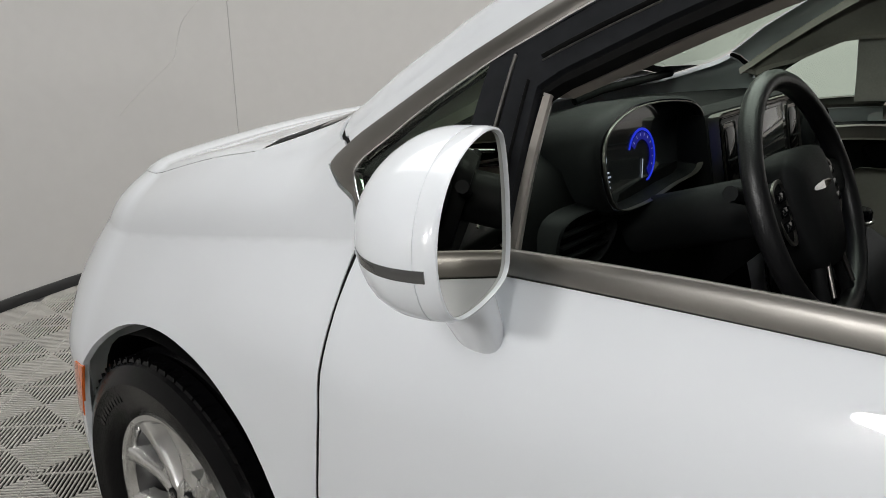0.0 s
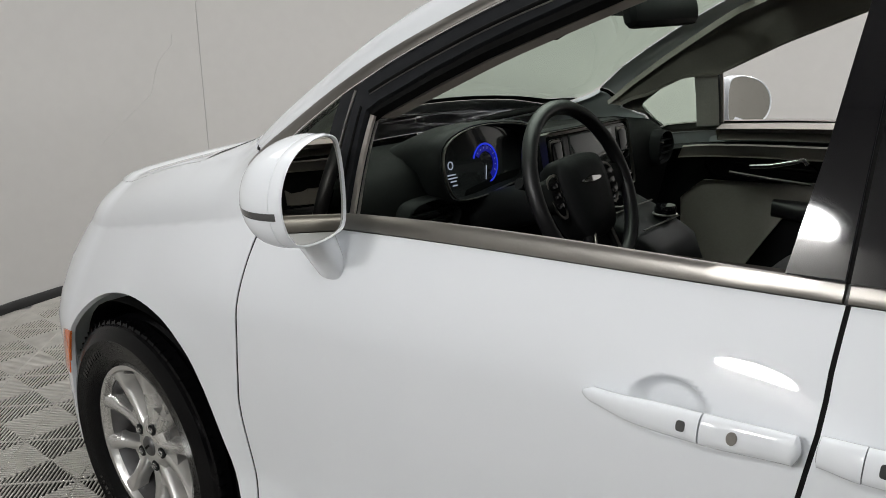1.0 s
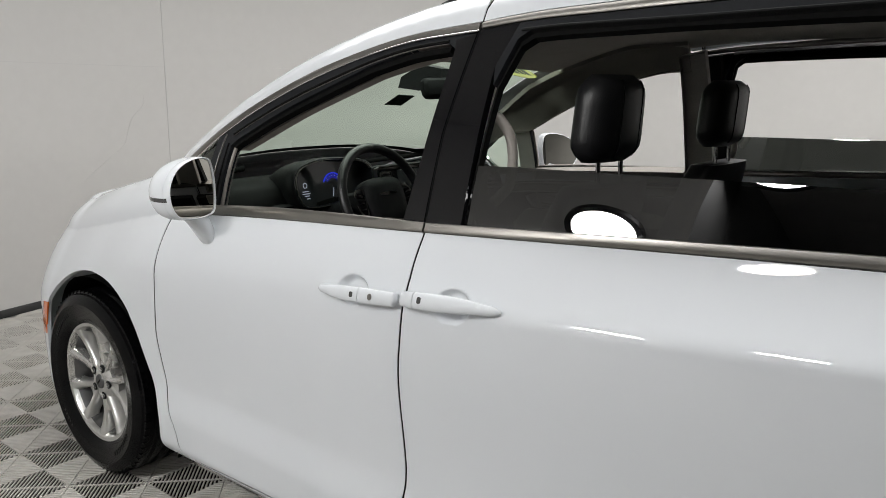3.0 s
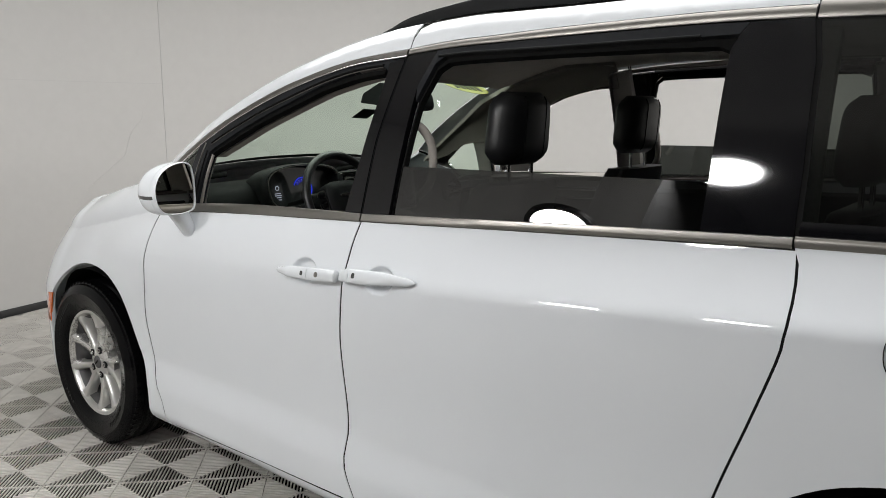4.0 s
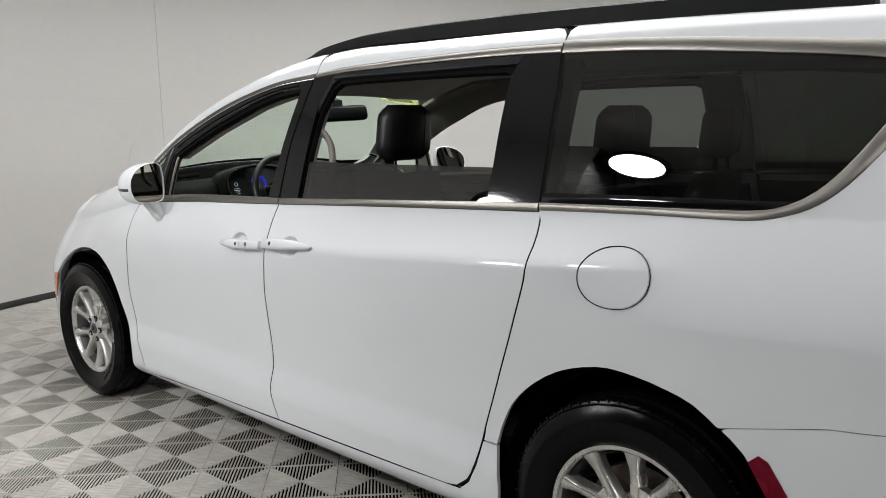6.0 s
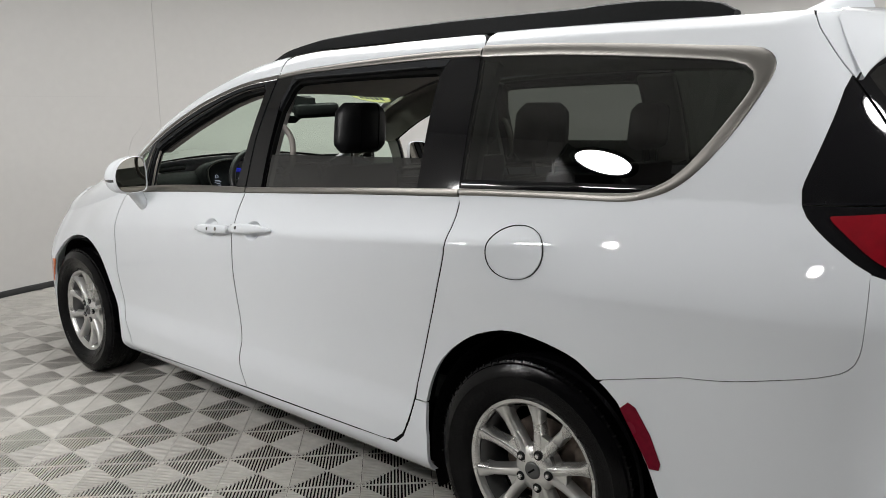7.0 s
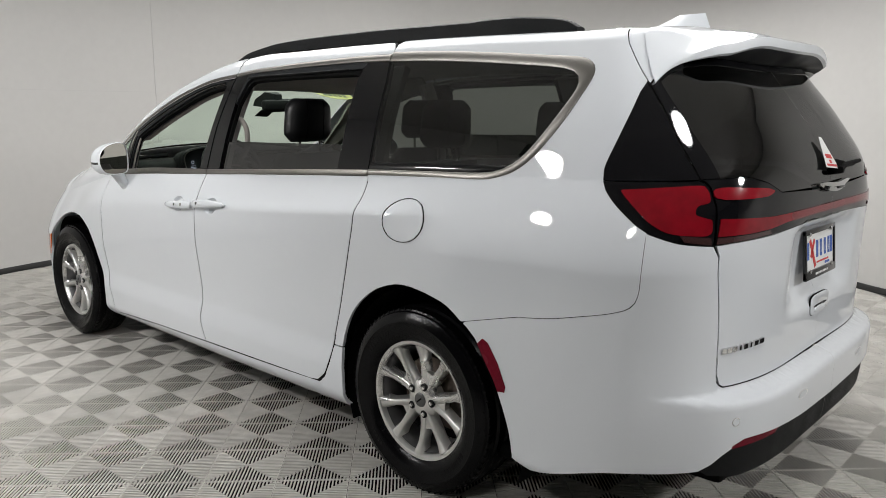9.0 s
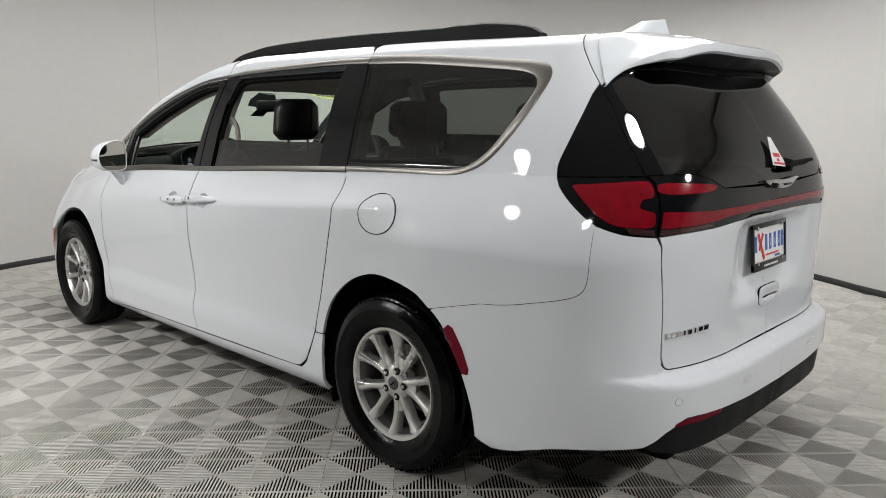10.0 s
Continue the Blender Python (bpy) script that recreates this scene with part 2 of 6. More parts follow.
def skin(u, v, out=0.0, side=1, flat=False):
    """A point of the skin, pushed out along its normal; side -1 is the mirrored half."""
    p = Vector(surf(u, v, flat))
    if out:
        p = p + skin_normal(u, v, flat) * out
    return Vector((p.x, p.y * side, p.z))


def skin_normal(u, v, flat=False):
    e = 0.002
    if u < -1.12:
        w = tail_warp(u)
        a = Vector(surf(tail_unwarp(w + 0.006), v, flat)) - Vector(surf(max(tail_unwarp(w - 0.006), -1.4), v, flat))
        if u < -1.3999:
            a = Vector((0, 1, 0))
    else:
        a = Vector(surf(min(u + e, 4.24), v, flat)) - Vector(surf(u - e, v, flat))
    b = Vector(surf(u, min(v + e, 1.999), flat)) - Vector(surf(u, max(v - e, 0.001), flat))
    n = a.cross(b) * -1
    if n.length < 1e-9:
        return Vector((0, 0, 1))
    n.normalize()
    return n


def dense(outline, step, closed=True):
    pts = []
    n = len(outline)
    for i in range(n if closed else n - 1):
        a, b = outline[i], outline[(i + 1) % n]
        wa, wb = tail_warp(a[0]), tail_warp(b[0])
        k = max(1, int(math.ceil(math.hypot(wb - wa, b[1] - a[1]) / step)))
        pts += [(tail_unwarp(wa + (wb - wa) * j / k) if j else a[0], a[1] + (b[1] - a[1]) * j / k) for j in range(k)]
    if not closed:
        pts.append(outline[-1])
    return pts


def rounded(outline, times=2):
    """Corner cutting: a softer closed outline."""
    for _ in range(times):
        got = []
        n = len(outline)
        for i in range(n):
            a, b = outline[i], outline[(i + 1) % n]
            got += [(a[0] * 0.8 + b[0] * 0.2, a[1] * 0.8 + b[1] * 0.2), (a[0] * 0.2 + b[0] * 0.8, a[1] * 0.2 + b[1] * 0.8)]
        outline = got
    return outline


def curve(points, step=0.03):
    """Catmull-Rom through the points, open, evenly dense."""
    got = []
    n = len(points)
    for i in range(n - 1):
        p0, p1, p2, p3 = points[max(i - 1, 0)], points[i], points[i + 1], points[min(i + 2, n - 1)]
        k = max(1, int(math.hypot(p2[0] - p1[0], p2[1] - p1[1]) / step))
        for j in range(k):
            t = j / k
            got.append(tuple(0.5 * (2 * p1[a] + (p2[a] - p0[a]) * t + (2 * p0[a] - 5 * p1[a] + 4 * p2[a] - p3[a]) * t * t + (3 * p1[a] - p0[a] - 3 * p2[a] + p3[a]) * t ** 3) for a in range(len(p1))))
    got.append(tuple(points[-1]))
    return got


def link_mesh(name, mesh, mat, parent=None, label=""):
    ob = new(name, mesh)
    if mat and not mesh.materials:
        mesh.materials.append(mat)
    ob.parent = parent
    if label:
        tagged(ob, label)
    return ob


def part(name, bm, mat, parent=None, label="", smooth=35):
    mesh = bpy.data.meshes.new(name)
    bmesh.ops.recalc_face_normals(bm, faces=bm.faces)
    bm.to_mesh(mesh)
    bm.free()
    if smooth:
        for p in mesh.polygons:
            p.use_smooth = True
        mesh.set_sharp_from_angle(angle=radians(smooth))
    return link_mesh(name, mesh, mat, parent, label)


def panel_mesh(name, outline, mat, sides=(1,), step=0.035, out=0.0, depth=0.014, grid=(0.05, 0.028), spots=()):
    """A piece of the skin inside an outline in (u, v), with a flange turned inwards all round."""
    from_edge = dense(outline, step)
    n = len(from_edge)
    us, vs = [p[0] for p in from_edge], [p[1] for p in from_edge]
    pts = [Vector((tail_warp(p[0]), p[1])) for p in from_edge]

    edge_a = np.array(from_edge)
    edge_b = np.roll(edge_a, -1, 0)

    def inside(x, y):
        cross = (edge_a[:, 1] > y) != (edge_b[:, 1] > y)
        a, b = edge_a[cross], edge_b[cross]
        return bool(((b[:, 0] - a[:, 0]) * (y - a[:, 1]) / (b[:, 1] - a[:, 1]) + a[:, 0] > x).sum() % 2)

    for cu, cv, ru, rv in spots:
        for i in range(-9, 10):
            for j in range(-9, 10):
                pts.append(Vector((cu + ru * i / 9, cv + rv * j / 9)))
    ends_w = np.array([(tail_warp(p[0]), p[1]) for p in from_edge])
    aw = tail_warp(min(us)) + grid[0] * 0.5
    row = 0
    while aw < tail_warp(max(us)):
        a = tail_unwarp(aw)
        b = min(vs) + grid[1] * (0.5 if row % 2 else 0.25)
        while b < max(vs):
            if np.hypot(ends_w[:, 0] - aw, ends_w[:, 1] - b).min() > 0.4 * min(grid) and not any(abs(a - s[0]) < s[2] * 1.1 and abs(b - s[1]) < s[3] * 1.1 for s in spots) and inside(a, b):
                pts.append(Vector((aw, b)))
            b += grid[1]
        aw += grid[0]
        row += 1
    from mathutils.geometry import delaunay_2d_cdt
    vert, _, faces, _, _, _ = delaunay_2d_cdt(pts, [(i, (i + 1) % n) for i in range(n)], [], 1, 1e-5)
    vert = [Vector((tail_unwarp(p.x), p.y)) for p in vert]
    co, normals, tris = [], [], []
    for side in sides:
        base = len(co)
        for p in vert:
            co.append(skin(p.x, p.y, out, side))
            nn = skin_normal(p.x, p.y)
            normals.append(Vector((nn.x, nn.y * side, nn.z)))
        for f in faces:
            f = [base + i for i in f]
            a, b, c = (co[i] for i in f[:3])
            fn = (b - a).cross(c - a)
            tris.append(f if fn.dot(normals[f[0]]) > 0 else f[::-1])
        if depth:
            first = len(co)
            for k in (0, 1):
                for p in from_edge:
                    co.append(skin(p[0], p[1], out - depth * k, side))
                    nn = skin_normal(*p)
                    normals.append(Vector((nn.x, nn.y * side, nn.z)))
            for i in range(n):
                j = (i + 1) % n
                if any(all(abs(p[c] - e) < 0.004 for p in (from_edge[i], from_edge[j])) for c, e in ((0, -1.4), (0, 4.15), (1, 1.999))):
                    continue
                q = (first + i, first + j, first + n + j, first + n + i)
                tris.append(q)
    mesh = bpy.data.meshes.new(name)
    mesh.from_pydata(co, [], tris)
    for p in mesh.polygons:
        p.use_smooth = len(p.vertices) == 3
    mesh.normals_split_custom_set_from_vertices(normals) if not depth else None
    if depth:
        loops = []
        for p in mesh.polygons:
            for i in p.vertices:
                loops.append(normals[i] if len(p.vertices) == 3 else p.normal.copy())
        mesh.normals_split_custom_set(loops)
    mesh.materials.append(mat)
    return mesh


def panel(name, outline, mat, parent, side=1, label="", **kw):
    return link_mesh(name, panel_mesh(name, outline, mat, (side,), **kw), mat, parent, label)


def strip(name, low, high, mat, parent, side=1, out=0.004, label="", bead=0.3, deep=0.012):
    """A trim strip between two edges in (u, v), with a domed section."""
    k = 60
    def even(path):
        path = curve(path, 0.02)
        d = [0.0]
        for a, b in zip(path, path[1:]):
            d.append(d[-1] + math.hypot(b[0] - a[0], b[1] - a[1]))
        return [tuple(np.interp(d[-1] * i / k, d, [p[c] for p in path]) for c in (0, 1)) for i in range(k + 1)]
    lo, hi = even(low), even(high)
    prof = [(0.0, -deep), (0.0, out * 0.4), (0.12, out), (0.5, out * (1 + bead)), (0.88, out), (1.0, out * 0.4), (1.0, -deep)]
    bm = bmesh.new()
    rows = []
    for a, b in zip(lo, hi):
        rows.append([bm.verts.new(skin(a[0] + (b[0] - a[0]) * s, a[1] + (b[1] - a[1]) * s, o, side)) for s, o in prof])
    for r, q in zip(rows, rows[1:]):
        for i in range(len(prof) - 1):
            bm.faces.new((r[i], r[i + 1], q[i + 1], q[i]))
    bm.faces.new(rows[0])
    bm.faces.new(rows[-1])
    return part(name, bm, mat, parent, label, 40)


def box(bm, size, at=(0, 0, 0), bevel=0.0, turn=None, seg=2):
    r = bmesh.ops.create_cube(bm, size=1.0)
    m = Matrix.Translation(at) @ (turn.to_4x4() if turn else Matrix.Identity(4)) @ Matrix.Diagonal((*size, 1))
    bmesh.ops.transform(bm, matrix=m, verts=r["verts"])
    if bevel:
        edges = {e for v in r["verts"] for e in v.link_edges}
        bmesh.ops.bevel(bm, geom=list(edges), offset=bevel, segments=seg, affect="EDGES", profile=0.6)


def lathe(bm, profile, steps=48, axis="y", at=(0, 0, 0), closed=False):
    rings = []
    for i in range(steps):
        a = 2 * PI * i / steps
        ring = []
        for r, h in profile:
            p = {"y": (r * math.cos(a), h, r * math.sin(a)), "z": (r * math.cos(a), r * math.sin(a), h), "x": (h, r * math.cos(a), r * math.sin(a))}[axis]
            ring.append(bm.verts.new(Vector(p) + Vector(at)))
        rings.append(ring)
    m = len(profile)
    for i in range(steps):
        a, b = rings[i], rings[(i + 1) % steps]
        for j in range(m if closed else m - 1):
            bm.faces.new((a[j], a[(j + 1) % m], b[(j + 1) % m], b[j]))


def tube(bm, path, radius, steps=10, closed=False, flat=1.0, up=Vector((0, 0, 1))):
    pts = [Vector(p) for p in path]
    n = len(pts)
    rings = []
    for i, p in enumerate(pts):
        a = pts[(i - 1) % n] if closed or i else pts[0]
        b = pts[(i + 1) % n] if closed or i < n - 1 else pts[-1]
        d = (b - a).normalized()
        x = d.cross(up)
        x = x.normalized() if x.length > 1e-4 else Vector((1, 0, 0))
        y = x.cross(d).normalized()
        r = radius(i / (n - 1)) if callable(radius) else radius
        rings.append([bm.verts.new(p + x * (r * math.cos(2 * PI * k / steps)) + y * (r * flat * math.sin(2 * PI * k / steps))) for k in range(steps)])
    for i in range(n if closed else n - 1):
        a, b = rings[i], rings[(i + 1) % n]
        for k in range(steps):
            bm.faces.new((a[k], a[(k + 1) % steps], b[(k + 1) % steps], b[k]))
    if not closed:
        bm.faces.new(rings[0])
        bm.faces.new(rings[-1][::-1])


def hull(bm, rows, caps=True):
    """Faces between rings of equal length."""
    vs = [[bm.verts.new(p) for p in r] for r in rows]
    m = len(vs[0])
    for a, b in zip(vs, vs[1:]):
        for j in range(m):
            bm.faces.new((a[j], a[(j + 1) % m], b[(j + 1) % m], b[j]))
    if caps:
        bm.faces.new(vs[0])
        bm.faces.new(vs[-1][::-1])
    return vs


def superoval(w, h, n=3.0, steps=24):
    got = []
    for i in range(steps):
        a = 2 * PI * i / steps
        c, s = math.cos(a), math.sin(a)
        got.append((math.copysign(abs(c) ** (2 / n), c) * w, math.copysign(abs(s) ** (2 / n), s) * h))
    return got


def prism(bm, outline, thick, frame_m):
    """A flat outline, extruded by thick along the local z of the pose frame_m."""
    lo = [bm.verts.new(frame_m @ Vector((x, y, 0))) for x, y in outline]
    hi = [bm.verts.new(frame_m @ Vector((x, y, thick))) for x, y in outline]
    n = len(outline)
    bm.faces.new(lo[::-1])
    bm.faces.new(hi)
    for i in range(n):
        bm.faces.new((lo[i], lo[(i + 1) % n], hi[(i + 1) % n], hi[i]))


def seam(name, path, mat, parent, side=1, wide=0.0045, out=-0.004):
    """A narrow dark strip along a path in (u, v), painting the shade of a gap."""
    pts = dense(path, 0.03, False)
    bm = bmesh.new()
    rows = []
    for i, p in enumerate(pts):
        a, b = pts[max(i - 1, 0)], pts[min(i + 1, len(pts) - 1)]
        d = Vector((b[0] - a[0], b[1] - a[1])).normalized()
        n = Vector((-d.y, d.x)) * wide
        rows.append([skin(p[0] + n.x * s, p[1] + n.y * s, o, side) for s, o in ((-1, out - 0.004), (-1, out), (1, out), (1, out - 0.004))])
    hull(bm, rows)
    return part(name, bm, mat, parent, "", 40)

# ---- the booth: floor, walls, ceiling ----
WALLM = material("wall_paint", (0.51, 0.50, 0.485), 0.75, grain=0.022, grain_scale=14, bump=0.05, bump_scale=60)
CEILM = material("ceiling_paint", (0.55, 0.54, 0.525), 0.9, grain=0.04, grain_scale=6)
BASEM = material("black_baseboard", (0.012, 0.012, 0.012), 0.5, grain=0.2, grain_scale=40)
SLABM = material("dark_subfloor", (0.004, 0.004, 0.004), 0.9, spec=0.1, grain=0.3, grain_scale=8)
TILEM = material("grey_tile_plastic", (0.57, 0.55, 0.512), 0.5, spec=0.35, grain=0.14, grain_scale=18, vary=0.10)
ROOMM = material("dark_room_wall", (0.10, 0.10, 0.10), 0.8, grain=0.1, grain_scale=5)
SEAMM = material("wall_joint", (0.48, 0.47, 0.46), 0.8)

# plan of the wall's foot: a bowed far side, then straight back past the camera
def wall_plan():
    pts = []
    cx, cy, r = 1.68, -0.53, 3.94
    for i in range(57):
        a = radians(-122 + 210 * i / 56)
        pts.append((cx + r * math.cos(a), cy + r * math.sin(a)))
    return pts


arc = wall_plan()


def wall_run(name, pts, label, mat=None):
    bm = bmesh.new()
    n = len(pts)
    inner, outer = [], []
    for i, (x, y) in enumerate(pts):
        a, b = pts[max(i - 1, 0)], pts[min(i + 1, n - 1)]
        d = Vector((b[0] - a[0], b[1] - a[1], 0)).normalized()
        o = Vector((d.y, -d.x, 0)) * 0.12
        inner.append((bm.verts.new((x, y, -0.06)), bm.verts.new((x, y, CEIL))))
        outer.append((bm.verts.new((x + o.x, y + o.y, -0.06)), bm.verts.new((x + o.x, y + o.y, CEIL))))
    for i in range(n - 1):
        bm.faces.new((inner[i][0], inner[i + 1][0], inner[i + 1][1], inner[i][1]))
        bm.faces.new((outer[i][0], outer[i][1], outer[i + 1][1], outer[i + 1][0]))
        bm.faces.new((inner[i][1], inner[i + 1][1], outer[i + 1][1], outer[i][1]))
        bm.faces.new((inner[i][0], outer[i][0], outer[i + 1][0], inner[i + 1][0]))
    for k in (0, n - 1):
        bm.faces.new((inner[k][0], inner[k][1], outer[k][1], outer[k][0]))
    return tagged(part(name, bm, mat or WALLM), label, "wall", kind="structure")


wall_run("wall_far", arc, "smooth grey painted booth wall, gently bowed")
wall_run("wall_right", [(-6.5, -1.0), arc[0]], "smooth grey painted booth wall")
wall_run("wall_left", [arc[-1], (1.9, 6.5)], "dark grey wall outside the booth", ROOMM)
wall_run("wall_side", [(1.9, 6.5), (-6.5, 6.5)], "dark grey wall outside the booth", ROOMM)
wall_run("wall_back", [(-6.5, 6.5), (-6.5, -1.0)], "dark grey wall outside the booth", ROOMM)

bm = bmesh.new()
hull(bm, [[(1.68 + 4.03 * math.cos(a), -0.53 + 4.03 * math.sin(a), z) for a in np.linspace(0, 2 * PI, 72, endpoint=False)] for z in (CEIL, CEIL + 0.06)])
tagged(part("ceiling", bm, CEILM), "plain pale painted booth ceiling", "ceiling", kind="structure")
# unseen room ceiling, its colour raised to brighten the tailgate glass reflection
bm = bmesh.new()
box(bm, (13.4, 13.0, 0.1), (-0.5, 1.0, CEIL + 0.12))
tagged(part("ceiling_room", bm, material("room_ceiling_paled", (0.50, 0.49, 0.48), 0.9, grain=0.06, grain_scale=4)), "unseen ceiling of the room round the booth, paled to brighten reflections", "ceiling", kind="structure")

bm = bmesh.new()
foot = [(-6.5, -1.0)] + arc
n = len(foot)
rows = []
for i, (x, y) in enumerate(foot):
    a, b = foot[max(i - 1, 0)], foot[min(i + 1, n - 1)]
    d = Vector((b[0] - a[0], b[1] - a[1], 0)).normalized()
    o = Vector((-d.y, d.x, 0))
    rows.append([Vector((x, y, z)) + o * t for t, z in ((0.001, 0.0), (0.016, 0.0), (0.016, 0.044), (0.012, 0.050), (0.001, 0.050))])
hull(bm, rows)
tagged(part("baseboard", bm, BASEM), "thin black rubber baseboard along the wall", "baseboard", kind="structure")


def wall_at(angle, inset=0.003):
    a = radians(angle)
    return Vector((1.68 + (3.94 - inset) * math.cos(a), -0.53 + (3.94 - inset) * math.sin(a), 0))


# joints between the wall boards
SEAM_A, SEAM_Z = -6.3, 1.61
bm = bmesh.new()
box(bm, (0.004, 0.005, CEIL - 0.07), wall_at(SEAM_A) + Vector((0, 0, CEIL / 2 + 0.03)))
tagged(part("trim_upright", bm, SEAMM), "fine upright joint between wall boards", "wall joint", kind="structure")
bm = bmesh.new()
hull(bm, [[wall_at(a, t) + Vector((0, 0, z)) for t, z in ((-0.001, SEAM_Z), (0.0025, SEAM_Z), (0.0025, SEAM_Z + 0.004), (-0.001, SEAM_Z + 0.004))] for a in np.linspace(SEAM_A, 27, 20)])
tagged(part("trim_level", bm, SEAMM), "fine level joint between wall boards", "wall joint", kind="structure")

def wall_line(name, pts, half, label):
    """A hair-fine line on the wall through (angle, height) points."""
    bm = bmesh.new()
    rows = []
    for i, (a, z) in enumerate(pts):
        p, q = pts[max(i - 1, 0)], pts[min(i + 1, len(pts) - 1)]
        d = Vector(((q[0] - p[0]) * 0.0688, q[1] - p[1])).normalized()
        w = half * (0.3 + 0.7 * math.sin(PI * i / (len(pts) - 1)))
        rows.append([wall_at(a - s * d.y * w / 0.0688, t) + Vector((0, 0, z + s * d.x * w)) for s, t in ((-1, -0.001), (-1, 0.0042), (1, 0.0042), (1, -0.001))])
    hull(bm, rows)
    tagged(part(name, bm, CRACKM), label, "wall mark", kind="structure")


CRACKM = material("wall_crack", (0.54, 0.53, 0.515), 0.85, grain=0.1, grain_scale=60)
wall_line("trim_crack", curve([(-3.75, 1.40), (-3.7, 1.345), (-3.0, 1.295), (-2.2, 1.23), (-1.7, 1.135), (-1.4, 1.065), (0.4, 0.97), (2.4, 0.87), (3.6, 0.80)], 0.2), 0.0018, "faint uneven crack in the wall paint")
wall_line("trim_faint", [(SEAM_A - 12.2 - k * 1.4, 1.625 - 0.001 * k) for k in range(5)], 0.0018, "faint level joint in the wall")

# floor: dark slab under open ribbed tiles
bm = bmesh.new()
box(bm, (11.4, 13.0, 0.1), (-0.5, 1.0, -0.072))
floor_ob = tagged(part("floor", bm, SLABM), "dark slab covered with grey ribbed interlocking floor tiles", "floor", kind="structure")

# ---- the minivan ----
van = tagged(new("minivan"), "white minivan with open front windows, silver alloy wheels and roof rails", "car")

GAP1 = curve([(2.554, 0.985), (2.556, 0.92), (2.558, 0.83), (2.567, 0.72), (2.583, 0.62), (2.597, 0.50), (2.566, 0.276), (2.512, 0.147), (2.492, 0.06)], 0.04)
GAP2 = curve([(1.481, 0.985), (1.481, 0.913), (1.480, 0.844), (1.496, 0.71), (1.506, 0.63), (1.507, 0.52), (1.499, 0.36), (1.501, 0.312), (1.508, 0.236), (1.488, 0.165), (1.455, 0.10)], 0.03)
GAP3 = curve([(0.323, 0.985), (0.309, 0.894), (0.312, 0.812), (0.361, 0.655), (0.412, 0.506), (0.463, 0.332), (0.492, 0.205), (0.520, 0.145), (0.560, 0.113), (0.62, 0.106)], 0.03)
G = 0.003


def relaxed(path, times=3):
    """The same path with small waves smoothed away."""
    for _ in range(times):
        path = [path[0]] + [tuple((a[c] + 2 * b[c] + d[c]) / 4 for c in (0, 1)) for a, b, d in zip(path, path[1:], path[2:])] + [path[-1]]
    return path


def shift(path, du, dv=0.0):
    return [(u + du, v + dv) for u, v in path]


ARCH_R = curve([(0.40, 0.0), (0.404, 0.165), (0.420, 0.278), (0.408, 0.333), (0.369, 0.421), (0.308, 0.49), (0.222, 0.55), (0.131, 0.585), (0.054, 0.598), (-0.027, 0.592), (-0.106, 0.577), (-0.18, 0.554), (-0.244, 0.511), (-0.31, 0.462), (-0.39, 0.337), (-0.423, 0.273), (-0.463, 0.172), (-0.48, 0.085)], 0.03)
ARCH_F = curve([(2.60, 0.0), (2.607, 0.1), (2.615, 0.228), (2.67, 0.386), (2.72, 0.552), (2.776, 0.661), (2.87, 0.737), (3.012, 0.781), (3.141, 0.786), (3.249, 0.748), (3.346, 0.655), (3.38, 0.53), (3.395, 0.42), (3.40, 0.25), (3.39, 0.08)], 0.03)
SEAM_Q = curve([(-0.812, 0.852), (-0.818, 0.754), (-0.814, 0.68), (-0.791, 0.644), (-0.734, 0.623), (-0.64, 0.601), (-0.546, 0.576), (-0.37, 0.537), (-0.252, 0.511)], 0.02)
LEN_U = np.linspace(-1.39, 0.8, 1200)
LEN_X = np.array([surf(u, 1.2, True)[0] for u in LEN_U])


def by_length(path):
    """A curve through (u, v) points, interpolated along the body's length instead of u."""
    got = relaxed(curve([(float(np.interp(u, LEN_U, LEN_X)), v) for u, v in path], 0.025), 6)
    return [(float(np.interp(x, LEN_X, LEN_U)), v) for x, v in got]


TRIM_OUT = by_length([(0.329, 0.99), (-0.008, 0.99), (-0.278, 0.987), (-0.347, 0.998), (-0.41, 1.045), (-0.468, 1.128), (-0.515, 1.27), (-0.566, 1.446), (-0.608, 1.55), (-0.611, 1.591), (-0.583, 1.616), (-0.524, 1.63), (-0.421, 1.642), (-0.174, 1.669), (0.115, 1.692), (0.366, 1.702)])
TRIM_IN = by_length([(0.331, 1.018), (-0.002, 1.016), (-0.278, 1.015), (-0.32, 1.025), (-0.365, 1.05), (-0.405, 1.097), (-0.46, 1.199), (-0.507, 1.342), (-0.55, 1.49), (-0.556, 1.53), (-0.53, 1.557), (-0.48, 1.572), (-0.43, 1.582), (-0.185, 1.611), (0.103, 1.638), (0.366, 1.649)])
GAP_H = curve([(-0.728, 1.752), (-0.745, 1.72), (-0.757, 1.68), (-0.798, 1.57), (-0.828, 1.497)], 0.03)
GAP_H2 = curve([(-0.828, 1.497), (-0.875, 1.341), (-0.913, 1.159), (-0.944, 1.042), (-0.957, 1.007)], 0.03)
WRAP = curve([(-0.826, 1.49), (-0.791, 1.444), (-0.728, 1.30), (-0.67, 1.137), (-0.651, 1.056), (-0.652, 1.0)], 0.03)
LAMP_E = curve([(-0.652, 1.0), (-0.665, 0.974), (-0.707, 0.93), (-0.772, 0.881), (-0.812, 0.86)], 0.02)
LAMP_B = curve([(-0.812, 0.857), (-0.83, 0.852), (-0.915, 0.83), (-1.037, 0.818)], 0.03)
